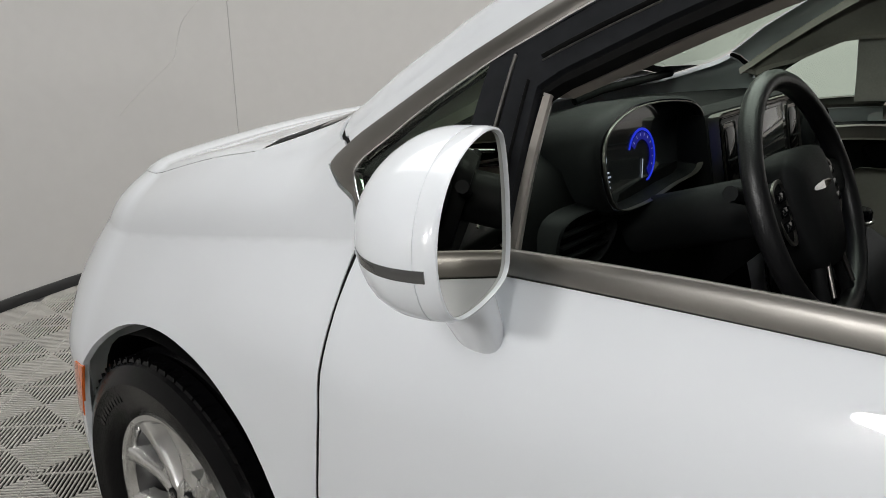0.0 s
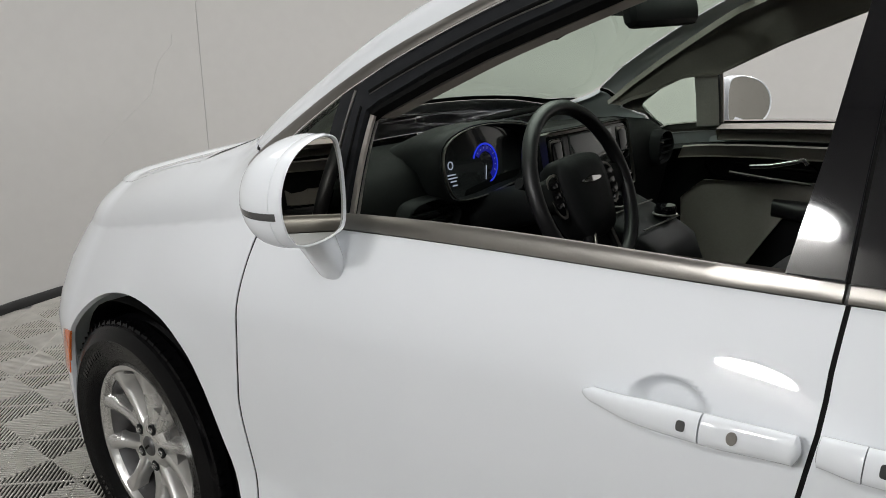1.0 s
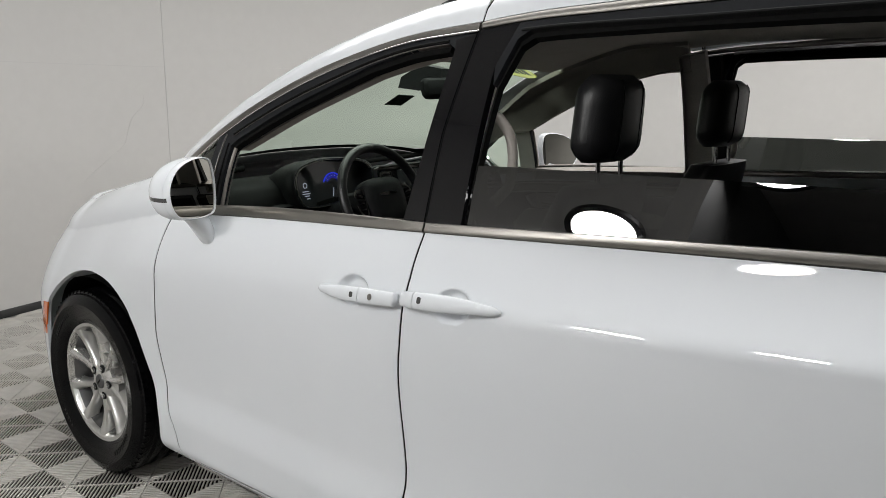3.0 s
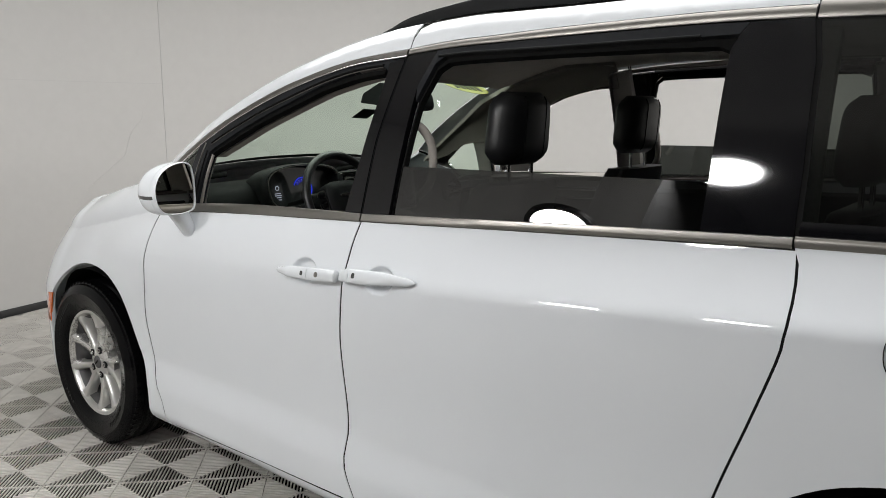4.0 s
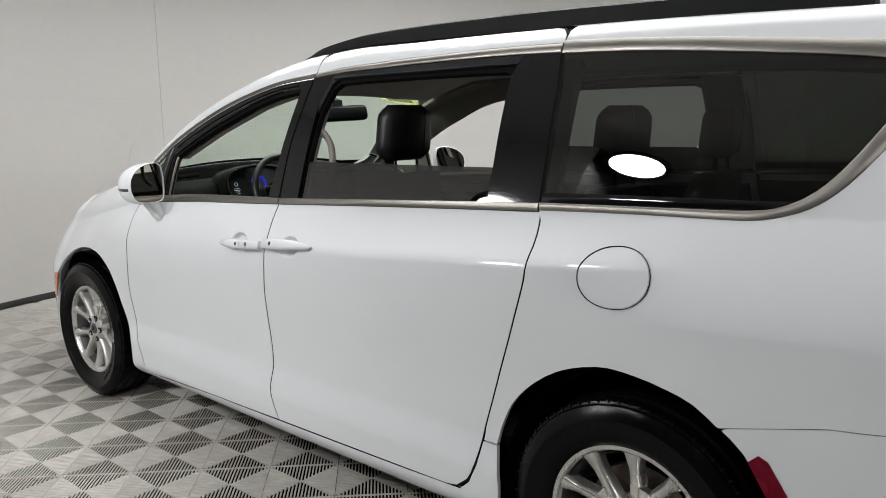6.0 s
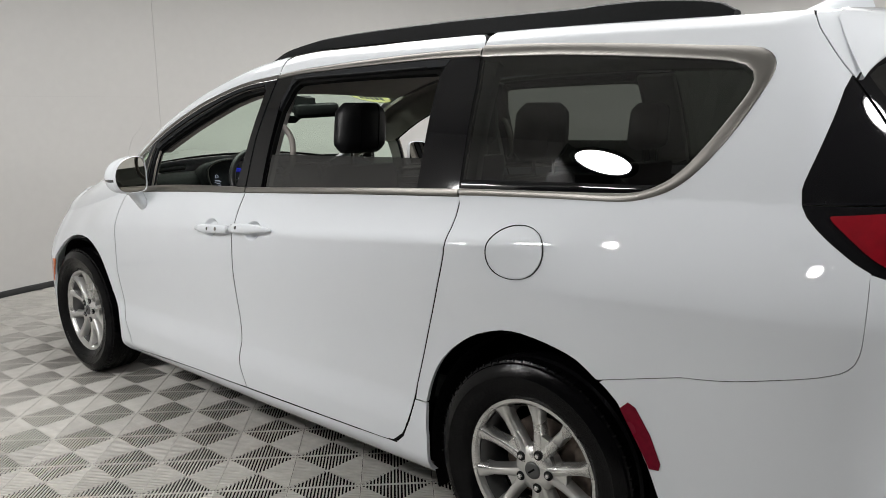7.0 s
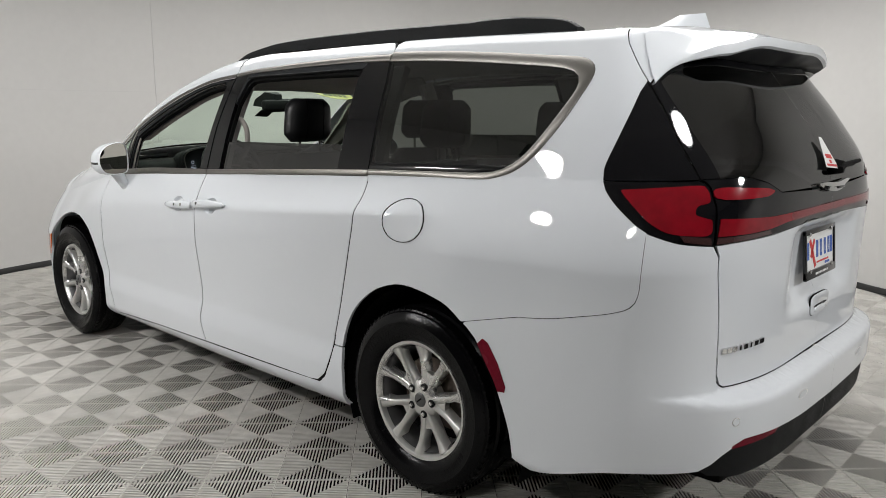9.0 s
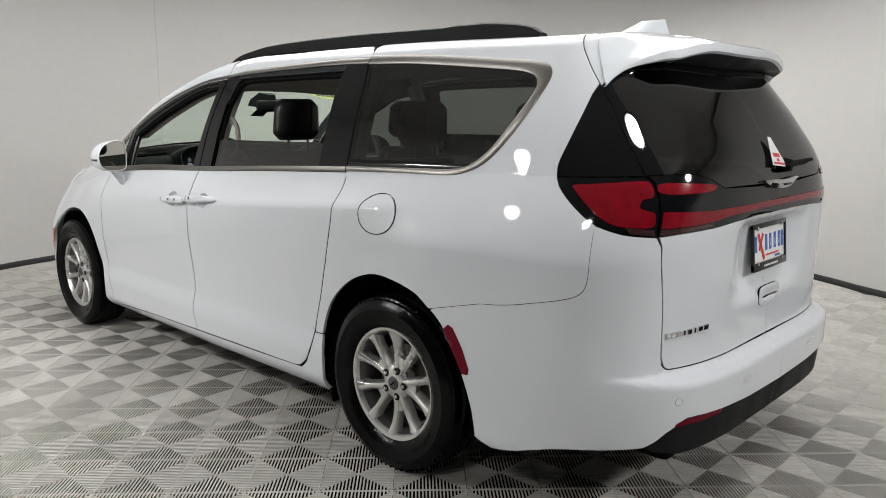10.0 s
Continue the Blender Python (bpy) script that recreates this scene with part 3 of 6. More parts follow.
GAP_L = curve([(-1.04, 0.818), (-1.063, 0.787), (-1.09, 0.603), (-1.099, 0.43), (-1.113, 0.398), (-1.126, 0.390), (-1.195, 0.387), (-1.342, 0.380), (-1.4, 0.379)], 0.03)
BUMP_B = curve([(-1.4, 0.225), (-1.314, 0.237), (-1.18, 0.246), (-1.144, 0.246), (-1.104, 0.231), (-1.04, 0.18), (-1.002, 0.16), (-0.923, 0.152), (-0.713, 0.125), (-0.52, 0.058), (-0.478, 0.085)], 0.03)

for side, word in ((1, "left"), (-1, "right")):
    # front door
    door = panel("front_door", GAP2[::-1] and shift(GAP2[::-1], G) + [(2.0, 0.985)] + shift(GAP1, -G) + [(2.3, 0.072), (1.9, 0.088)], PAINT, van, side, "white front door with its window lowered", grid=(0.045, 0.0105), spots=[(1.652, 0.829, 0.064, 0.048)])
    # sliding door
    slide = panel("sliding_door", shift(GAP2, -G) + [(1.1, 0.103)] + shift(GAP3[::-1], G) + [(0.8, 0.985)], PAINT, van, side, "white sliding door with its window half lowered", grid=(0.045, 0.0105), spots=[(1.345, 0.829, 0.064, 0.048)])
    panel("upper_door_rail", [(1.462, 1.661), (1.462, 1.70), (1.452, 1.722), (1.42, 1.736), (1.0, 1.738), (0.62, 1.748), (0.43, 1.748), (0.395, 1.738), (0.375, 1.72), (0.369, 1.694), (0.62, 1.695), (0.98, 1.681), (1.2, 1.667)], PAINT, slide, side, "white upper rail above the window")
    # rocker under the doors
    panel("rocker_panel", [(2.598, 0.0), (2.603, 0.052), (2.52, 0.05), (1.9, 0.082), (1.462, 0.093), (0.8, 0.099), (0.55, 0.104), (0.513, 0.138), (0.486, 0.2), (0.471, 0.278), (0.42, 0.278), (0.404, 0.165), (0.402, 0.05), (0.40, 0.0)], PAINT, van, side, "white rocker panel")
    # fender
    panel("front_fender", [(2.4925 + G, 0.055)] + [(2.606, 0.058)] + [q for q in ARCH_F if q[1] > 0.07] + [(3.55, 0.08), (3.58, 0.5), (3.62, 0.80), (3.62, 1.0), (3.62, 1.40), (3.60, 1.70), (3.2, 1.715), (2.95, 1.725), (2.79, 1.755), (2.71, 1.76), (2.665, 1.66), (2.645, 1.58), (2.670, 1.51), (2.622, 1.312), (2.582, 1.206), (2.561, 1.0)] + shift(GAP1[1:], G), PAINT, van, side, "white front fender")
    # pillar rail over the front door
    panel("windscreen_pillar", [(2.635, 1.575), (2.655, 1.66), (2.70, 1.765), (2.6, 1.777), (2.2, 1.787), (1.7, 1.787), (1.598, 1.765), (1.468, 1.745), (1.467, 1.70), (1.467, 1.661), (1.62, 1.667), (1.72, 1.672), (1.83, 1.673), (1.98, 1.672), (2.135, 1.662), (2.316, 1.65), (2.389, 1.633), (2.49, 1.621), (2.58, 1.60)], PAINT, van, side, "white windscreen pillar", depth=0.004)
    # rear quarter
    panel("rear_quarter_panel", [(0.363, 1.757)] + [(-0.3, 1.757), (-0.72, 1.753)] + GAP_H[1:] + WRAP[1:] + LAMP_E[1:] + SEAM_Q[1:] + [p for p in ARCH_R[::-1] if p[1] > 0.29 and p[0] > -0.248] + [(0.421, 0.283), (0.468, 0.283)] + [p for p in shift(GAP3[::-1], -G) if p[1] > 0.3 and p[1] < 0.98] + TRIM_OUT, PAINT, van, side, "white rear quarter panel", grid=(0.045, 0.0105), spots=[(0.049, 0.835, 0.115, 0.092)])
    # fuel flap, set in a raised dark ring that paints its shaded gap
    ring = [(0.049 + 0.0985 * a, 0.835 + 0.077 * b) for a, b in superoval(1, 1, 2.15, 48)]
    flap = panel("fuel_flap", [(0.049 + (u - 0.049) * 0.966, 0.835 + (v - 0.835) * 0.96) for u, v in ring], PAINT, van, side, "round white fuel flap", out=0.0024, depth=0.003, step=0.02, grid=(0.022, 0.011)) if side == 1 else None
    if side == 1:
        seam("flap_gap_shade", ring + ring[:1], RUBBER, flap, side, 0.0007, 0.0032)
    # bright window surround
    strip("window_surround", TRIM_OUT, TRIM_IN, SATIN, van, side, 0.004, "satin chrome surround of the rear side window")
    strip("upper_door_trim", [(0.371, 1.690), (0.62, 1.691), (0.98, 1.677), (1.2, 1.663), (1.461, 1.657)], [(0.371, 1.652), (0.61, 1.656), (0.976, 1.647), (1.19, 1.638), (1.461, 1.636)], SATIN, slide, side, 0.004, "satin chrome trim")
    strip("belt_trim", [(1.482, 0.986), (0.9, 0.987), (0.334, 0.988)], [(1.482, 1.012), (0.9, 1.014), (0.334, 1.016)], SATIN, slide, side, 0.005, "satin chrome belt trim")
    strip("belt_trim", [(2.555, 0.988), (2.0, 0.986), (1.488, 0.986)], [(2.50, 1.04), (2.0, 1.03), (1.488, 1.013)], SATIN, door, side, 0.005, "satin chrome belt trim")
    TRIM_I = [(1.468, 1.633), (1.561, 1.638), (1.689, 1.645), (1.822, 1.643), (1.965, 1.635), (2.115, 1.618), (2.263, 1.596), (2.325, 1.576), (2.39, 1.554), (2.493, 1.505), (2.533, 1.465), (2.575, 1.425), (2.592, 1.373), (2.565, 1.2), (2.52, 1.04)]
    strip("pillar_trim", [(1.468, 1.656), (1.62, 1.663), (1.72, 1.668), (1.83, 1.669), (1.98, 1.668), (2.135, 1.658), (2.316, 1.646), (2.389, 1.629), (2.49, 1.617), (2.58, 1.596), (2.635, 1.57), (2.664, 1.51), (2.614, 1.312), (2.574, 1.206), (2.555, 1.0)], TRIM_I, SATIN, door, side, 0.004, "satin chrome trim along the pillar", bead=0.1)
    strip("chrome_bead", TRIM_I, shift(TRIM_I, -0.004, -0.008), CHROME, door, side, 0.003, "thin chrome bead")
    # black window frames
    panel("front_pillar_cover", [(1.4895, 1.016), (1.49, 1.3), (1.479, 1.46), (1.469, 1.619), (1.53, 1.61), (1.5225, 1.58), (1.5225, 1.489), (1.5355, 1.221), (1.5535, 1.016)], PIANO, door, side, "gloss black pillar cover", out=0.003, depth=0.01)
    frame_in = [(2.306, 1.03), (2.304, 1.231), (2.306, 1.43), (2.28, 1.452), (2.217, 1.476), (2.171, 1.494), (2.081, 1.521), (1.935, 1.557), (1.801, 1.590), (1.673, 1.603), (1.548, 1.603), (1.522, 1.578), (1.522, 1.489), (1.535, 1.221), (1.554, 1.012)]
    panel("window_frame", [(1.489, 1.012), (1.4895, 1.3), (1.478, 1.46), (1.468, 1.622)] + shift(TRIM_I[1:8], -0.003, -0.009) + [(2.384, 1.548), (2.350, 1.538), (2.346, 1.45), (2.345, 1.27), (2.347, 1.03)] + frame_in, FRAME, door, side, "black door frame", out=0.0, depth=0.03)
    panel("frame_channel", [(u, v) for u, v in frame_in[2:11]] + [(u, v - 0.022) for u, v in frame_in[2:11][::-1]], RUBBER, door, side, "black rubber window channel", out=-0.010, depth=0.02)
    panel("division_bar", [(2.349, 1.03), (2.348, 1.3), (2.350, 1.54), (2.386, 1.551), (2.386, 1.44), (2.386, 1.3), (2.382, 1.035)], FRAME, door, side, "black upright bar", out=0.003, depth=0.03)
    panel("glass_channel", [(2.294, 1.02), (2.293, 1.23), (2.292, 1.41), (2.302, 1.42), (2.3035, 1.231), (2.3045, 1.02)], TAUPE, door, side, "taupe inner channel of the bar", out=-0.010, depth=0.006)
    for ua, va, mat in ((2.3485, 1.535, SATIN), (2.318, 1.45, RUBBER)):
        strip("bar_bead", [(ua, 1.04), (ua - 0.001, 1.3), (ua, va)], [(ua + 0.003, 1.04), (ua + 0.002, 1.3), (ua + 0.003, va + 0.002)], mat, door, side, 0.0035, "thin bead")
    mid = [(u * 0.5 + p * 0.5 - 0.004, v * 0.5 + q * 0.5 - 0.006) for (u, v), (p, q) in zip([(1.548, 1.603), (1.673, 1.603), (1.801, 1.590), (1.935, 1.557), (2.081, 1.521), (2.217, 1.476), (2.29, 1.45)], [(1.561, 1.638), (1.689, 1.645), (1.822, 1.643), (1.965, 1.635), (2.115, 1.618), (2.263, 1.596), (2.335, 1.573)])]
    strip("frame_bead", mid, shift(mid, 0.0, -0.009), RUBBER, door, side, 0.005, "black rubber bead along the frame")
    strip("frame_lip", shift(mid, 0.0, -0.012), shift(mid, 0.0, -0.015), SATIN, door, side, 0.002, "fine bright lip")
    panel("quarter_light", [(2.383, 1.035), (2.387, 1.3), (2.387, 1.44), (2.388, 1.552)] + shift(TRIM_I[9:], -0.002, -0.004), GLASS_F, door, side, "small fixed triangular pane", out=-0.004, depth=0.004)
    panel("pillar_cover", [(1.484, 1.012), (1.4845, 1.3), (1.473, 1.46), (1.4625, 1.632), (1.352, 1.632), (1.388, 1.5), (1.383, 1.012)], PIANO, slide, side, "gloss black pillar cover", depth=0.02)
    strip("channel_lip", [(1.34, 1.612), (0.97, 1.613), (0.60, 1.618)], [(1.34, 1.603), (0.97, 1.604), (0.60, 1.609)], DARK, slide, side, 0.005, "grey rubber lip over the window")
    panel("window_frame", [(1.387, 1.5), (1.352, 1.632), (1.19, 1.634), (0.976, 1.643), (0.606, 1.652), (0.50, 1.65), (0.515, 1.614), (0.597, 1.612), (0.966, 1.607), (1.315, 1.606), (1.345, 1.58), (1.377, 1.441)], FRAME, slide, side, "black window frame", out=0.001, depth=0.03)
    panel("rear_pillar_cover", [(0.497, 1.65), (0.371, 1.648), (0.352, 1.52), (0.337, 1.21), (0.334, 1.016), (0.516, 1.014), (0.516, 1.174), (0.527, 1.569), (0.513, 1.614)], PIANO, slide, side, "gloss black pillar cover", out=0.001, depth=0.03)
    panel("window_channel", [(0.529, 1.57), (0.517, 1.612), (0.597, 1.610), (0.966, 1.605), (1.313, 1.604), (1.343, 1.578), (1.375, 1.441), (1.383, 1.02), (1.377, 1.02), (1.37, 1.441), (1.339, 1.563), (1.308, 1.587), (0.968, 1.592), (0.685, 1.591), (0.559, 1.588)], RUBBER, slide, side, "black rubber window channel", out=-0.012, depth=0.02)
    panel("window_glass", [(1.382, 1.010), (1.378, 1.198), (1.036, 1.184), (0.514, 1.166), (0.514, 1.010)], GLASS_S, slide, side, "half-lowered dark window pane", out=-0.012, depth=0.004)
    panel("rear_side_glass", TRIM_IN[1:-1] + [(0.362, 1.65), (0.343, 1.52), (0.328, 1.21), (0.325, 1.018)], GLASS_R, van, side, "dark tinted rear side window", out=-0.002, depth=0.004)
    strip("glass_seal", [(0.325, 1.017), (0.0, 1.016), (-0.29, 1.015)], [(0.325, 1.060), (0.0, 1.057), (-0.345, 1.052)], PIANO, van, side, 0.003)
    # wrap-round corner glass and rear lamp on the body
    panel("corner_glass", WRAP[:-1] + [(-0.652, 1.005), (-0.80, 1.008), (-0.952, 1.01)] + shift(GAP_H2[::-1], 0.004), PIANO, van, side, "gloss black corner glass", out=-0.001)
    lamp = panel("rear_lamp", LAMP_E + LAMP_B[1:] + [(-1.028, 0.88), (-1.02, 0.93), (-0.99, 0.985), (-0.955, 1.003), (-0.80, 1.001)], PIANO, van, side, "black and red rear lamp", out=-0.002, depth=0.03)
    panel("red_lens", rounded(curve([(-0.705, 0.977), (-0.85, 0.986), (-0.975, 0.988), (-0.995, 0.965), (-1.0, 0.94)], 0.03) + [(-0.96, 0.935), (-0.952, 0.922), (-0.955, 0.908), (-1.0, 0.897), (-1.015, 0.893), (-1.023, 0.848), (-0.93, 0.852), (-0.87, 0.860), (-0.81, 0.888), (-0.755, 0.932)], 2), RED, lamp, side, "red lens", out=0.002, depth=0.006)
    panel("clear_lens", [(-0.915, 0.853), (-1.022, 0.843), (-1.028, 0.824), (-0.936, 0.834)], CLEAR, lamp, side, "clear reversing lens", out=0.002, depth=0.004)
    # side reflectors
    panel("side_reflector", [(3.36, 0.612), (3.40, 0.605), (3.425, 0.50), (3.44, 0.415), (3.40, 0.412), (3.385, 0.50)], AMBER, van, side, "amber side reflector", out=0.003, depth=0.006, step=0.02)
    panel("rear_reflector", [(-0.322, 0.446), (-0.345, 0.466), (-0.368, 0.456), (-0.414, 0.390), (-0.447, 0.318), (-0.443, 0.300), (-0.415, 0.297), (-0.397, 0.33)], RED_D, van, side, "dark red side reflector", out=0.003, depth=0.006, step=0.02)
    panel("bumper_reflector", [(-1.095, 0.213), (-1.106, 0.228), (-1.15, 0.242), (-1.30, 0.234), (-1.28, 0.215), (-1.16, 0.215)], RED_D, van, side, "dark red bumper reflector", out=-0.012, depth=0.004, step=0.02)
    # inner door skins and dark cavity walls
    panel("door_lining", [(1.50, 0.12), (1.50, 0.97), (2.2, 0.97), (2.54, 0.97), (2.56, 0.6), (2.5, 0.1)], DARK, door, side, "black door lining", out=-0.06, depth=0.03)
    panel("door_lining", [(1.47, 0.12), (1.47, 0.97), (0.9, 0.97), (0.335, 0.97), (0.37, 0.6), (0.48, 0.22), (0.56, 0.13)], DARK, slide, side, "black door lining", out=-0.06, depth=0.03)
    panel("quarter_lining", [(0.31, 0.5), (0.31, 0.98), (-0.6, 0.98), (-0.75, 0.9), (-0.72, 0.66), (-0.3, 0.62), (0.1, 0.62)], DARK, van, side, "black cabin lining", out=-0.05, depth=0.0)

# roof, bonnet, screens
panels = [("roof_panel", [(-0.722, 1.755), (-0.3, 1.759), (0.367, 1.759), (0.40, 1.762), (1.48, 1.76), (1.50, 1.768), (1.64, 1.80), (1.62, 1.9), (1.60, 2.0), (-1.0, 2.0), (-1.0, 1.85), (-0.8, 1.78)], PAINT, "white roof panel"),
          ("bonnet", [(2.915, 2.0), (2.905, 1.85), (2.93, 1.7275), (3.2, 1.7165), (3.60, 1.7015), (4.13, 1.7035), (4.14, 2.0)], PAINT, "white bonnet"),
          ("windscreen", [(1.645, 1.80), (1.7, 1.788), (2.2, 1.788), (2.6, 1.778), (2.80, 1.76), (2.87, 1.80), (2.885, 2.0), (1.605, 2.0), (1.625, 1.9)], GLASS_F, "green-tinted windscreen"),
          ("cowl", [(2.80, 1.758), (2.87, 1.795), (2.885, 2.0), (2.912, 2.0), (2.902, 1.85), (2.925, 1.735)], DARK, "black cowl under the windscreen"),
          ("front_bumper", [(3.555, 0.08), (3.585, 0.5), (3.625, 0.80), (3.9, 0.80), (4.15, 0.80), (4.15, 0.05), (3.8, 0.05)], PAINT, "white front bumper"),
          ("rear_bumper", [(-0.256, 0.505)] + shift(SEAM_Q[::-1][1:-1], -0.0018, -0.002) + LAMP_B + GAP_L[1:] + BUMP_B + [p for p in ARCH_R[::-1] if p[0] < -0.262], PAINT, "white rear bumper"),
          ("rear_valance", [(-0.99, 0.168), (-1.04, 0.187), (-1.104, 0.237), (-1.144, 0.25), (-1.314, 0.242), (-1.4, 0.232), (-1.4, 0.115), (-1.15, 0.115), (-1.04, 0.135)], DARK, "black lower valance")]
for name, outline, mat, label in panels:
    low = -0.016 if name == "rear_valance" else 0.0
    fine = {"rear_bumper": (0.03, 0.0125)}.get(name, (0.05, 0.028))
    ob = link_mesh(name, panel_mesh(name, outline, mat, (1, -1), out=low, grid=fine, step=0.02 if name == "rear_bumper" else 0.035, depth=0.0 if name in ("roof_panel", "bonnet", "windscreen", "cowl") else 0.014), mat, van, label)
for side in (1, -1):
    panel("headlamp", [(3.625, 0.805), (3.625, 1.0), (3.625, 1.40), (3.605, 1.70), (4.13, 1.702), (4.13, 0.805)], SMOKE, van, side, "smoked headlamp", depth=0.01)

# tailgate
gate = tagged(new("tailgate"), "white tailgate with dark glass and a full-width red light bar")
gate.parent = van
GAP_LO = shift(GAP_L[1:], -0.004, 0.004)
both = (1, -1)
def gate_part(name, outline, mat, label="", out=0.0, depth=0.012, **kw):
    if "lens" in name or "border" in name:
        for s in both:
            panel(name, outline, mat, gate, s, label, out=out, depth=depth, **kw)
        return None
    return link_mesh(name, panel_mesh(name, outline, mat, both, out=out, depth=depth, **kw), mat, gate, label)


gate_part("gate_panel", grid=(0.04, 0.02), outline=[p for p in GAP_LO if p[0] > -1.4] + [(-1.4, 0.386), (-1.4, 0.836), (-1.33, 0.832), (-1.264, 0.826), (-1.161, 0.824), (-1.05, 0.819)], mat=PAINT, label="white lower gate panel")
gate_part("light_bar", [(-1.045, 0.822), (-1.161, 0.827), (-1.264, 0.829), (-1.4, 0.839), (-1.4, 0.932), (-1.382, 0.934), (-1.279, 0.946), (-1.225, 0.978), (-1.135, 1.004), (-0.965, 1.010), (-0.998, 0.985), (-1.026, 0.93)], PIANO, "gloss black light panel", out=-0.001)
gate_part("light_strip", [(-1.043, 0.895), (-1.241, 0.883), (-1.384, 0.880), (-1.4, 0.88), (-1.4, 0.858), (-1.385, 0.858), (-1.30, 0.857), (-1.24, 0.848), (-1.16, 0.845), (-1.045, 0.845)], RED, "red light strip", out=0.003, depth=0.006)
gate_part("upper_lens", rounded([(-1.002, 0.985), (-1.214, 0.968), (-1.25, 0.955), (-1.218, 0.941), (-1.015, 0.946)], 2), RED, "red upper lens", out=0.003, depth=0.006)
gate_part("clear_lens", [(-1.045, 0.842), (-1.16, 0.842), (-1.24, 0.845), (-1.25, 0.833), (-1.161, 0.828), (-1.045, 0.824)], CLEAR, "clear reversing lens", out=0.002, depth=0.004)
gate_part("rear_window", shift(GAP_H2, -0.006) + [(-0.965, 1.013), (-1.135, 1.008), (-1.225, 0.981), (-1.279, 0.949), (-1.4, 0.936), (-1.4, 1.62), (-1.2, 1.62), (-1.04, 1.60), (-0.93, 1.555)], GLASS_B, "dark tinted rear window", out=-0.002, depth=0.004)
gate_part("window_border", shift(GAP_H2, -0.006) + [(-0.965, 1.013), (-1.03, 1.012), (-1.0, 1.13), (-0.945, 1.32), (-0.90, 1.45), (-0.875, 1.55)], PIANO, "gloss black glass border", out=-0.0005, depth=0.002)
gate_part("gate_cap", shift(GAP_H, -0.006) + [(-0.838, 1.485), (-0.88, 1.53), (-0.948, 1.585), (-1.04, 1.62), (-1.125, 1.64), (-1.4, 1.645), (-1.4, 2.0), (-1.0, 2.0), (-1.0, 1.86), (-0.8, 1.785)], PAINT, "white upper gate")
# spoiler: follows the upper gate, then reaches back over the glass
LOW_EDGE = [(-0.838, 1.485), (-0.88, 1.53), (-0.948, 1.585), (-1.04, 1.62), (-1.125, 1.64), (-1.25, 1.645), (-1.4, 1.645)]
bm = bmesh.new()
rows = []
columns = [tail_unwarp(w) for w in np.linspace(tail_warp(-0.842), tail_warp(-1.399), 34)]
for side, us in ((1, columns), (-1, columns[::-1])):
    for u in us:
        lv = -lerp_table(-u, [(-a, -b) for a, b in LOW_EDGE])
        f = smooth((-0.85 - u) / 0.30)
        reach, rise = 0.012 + 0.078 * f, 0.030 * f + 0.044 * smooth((-1.12 - u) / 0.26)
        tip = skin(u, lv, 0.004, side) + Vector((-reach, 0, rise))
        start = skin(u, 1.86, 0.004, side)
        top = [(skin(u, 1.86 + (lv - 1.86) * s, 0.004, side) + Vector((-reach * s ** 3, 0, rise * s ** 3))).lerp(start.lerp(tip, s) + Vector((0, 0, 0.012 * math.sin(PI * s))), f) for s in np.linspace(0, 1, 9)]
        edge = top[-1]
        thick = 0.010 + 0.026 * f
        root = skin(u, lv, -0.004, side)
        rows.append(top + [edge + Vector((-0.003, 0, -0.3 * thick)), edge + Vector((-0.001, 0, -0.8 * thick)), edge + Vector((0.010, 0, -thick)), root + Vector((-0.02 * f, 0, 0.004)), root])
skirt = [r[-3:] + [r[-1] + Vector((0.01, 0, 0.004)), r[-3] + Vector((0.012, 0, 0.006))] for r in rows]
hull(bm, [r[:-2] for r in rows])
spoiler = part("spoiler", bm, PAINT, gate, "white roof spoiler", 40)
bm = bmesh.new()
hull(bm, skirt)
part("spoiler_underside", bm, FRAME, spoiler, "black underside of the spoiler", 40)
gate_part("glass_top_border", [(u, v - 0.003) for u, v in LOW_EDGE[1:]] + [(-1.4, 1.60), (-1.2, 1.598), (-1.04, 1.575), (-0.94, 1.535), (-0.88, 1.49)], PIANO, "black band along the top of the glass", out=0.0, depth=0.002)
bm = bmesh.new()
box(bm, (0.05, 0.34, 0.024), (-0.875, 0.0, 1.636), 0.008)
lamp_high = part("brake_light", bm, PIANO, gate, "black high brake light")
bm = bmesh.new()
box(bm, (0.02, 0.31, 0.022), (-0.897, 0.0, 1.634), 0.006)
part("brake_lens", bm, RED_D, lamp_high, "dark red lens")

# ---- wheels ----
WR, TR = 0.2245, 0.358


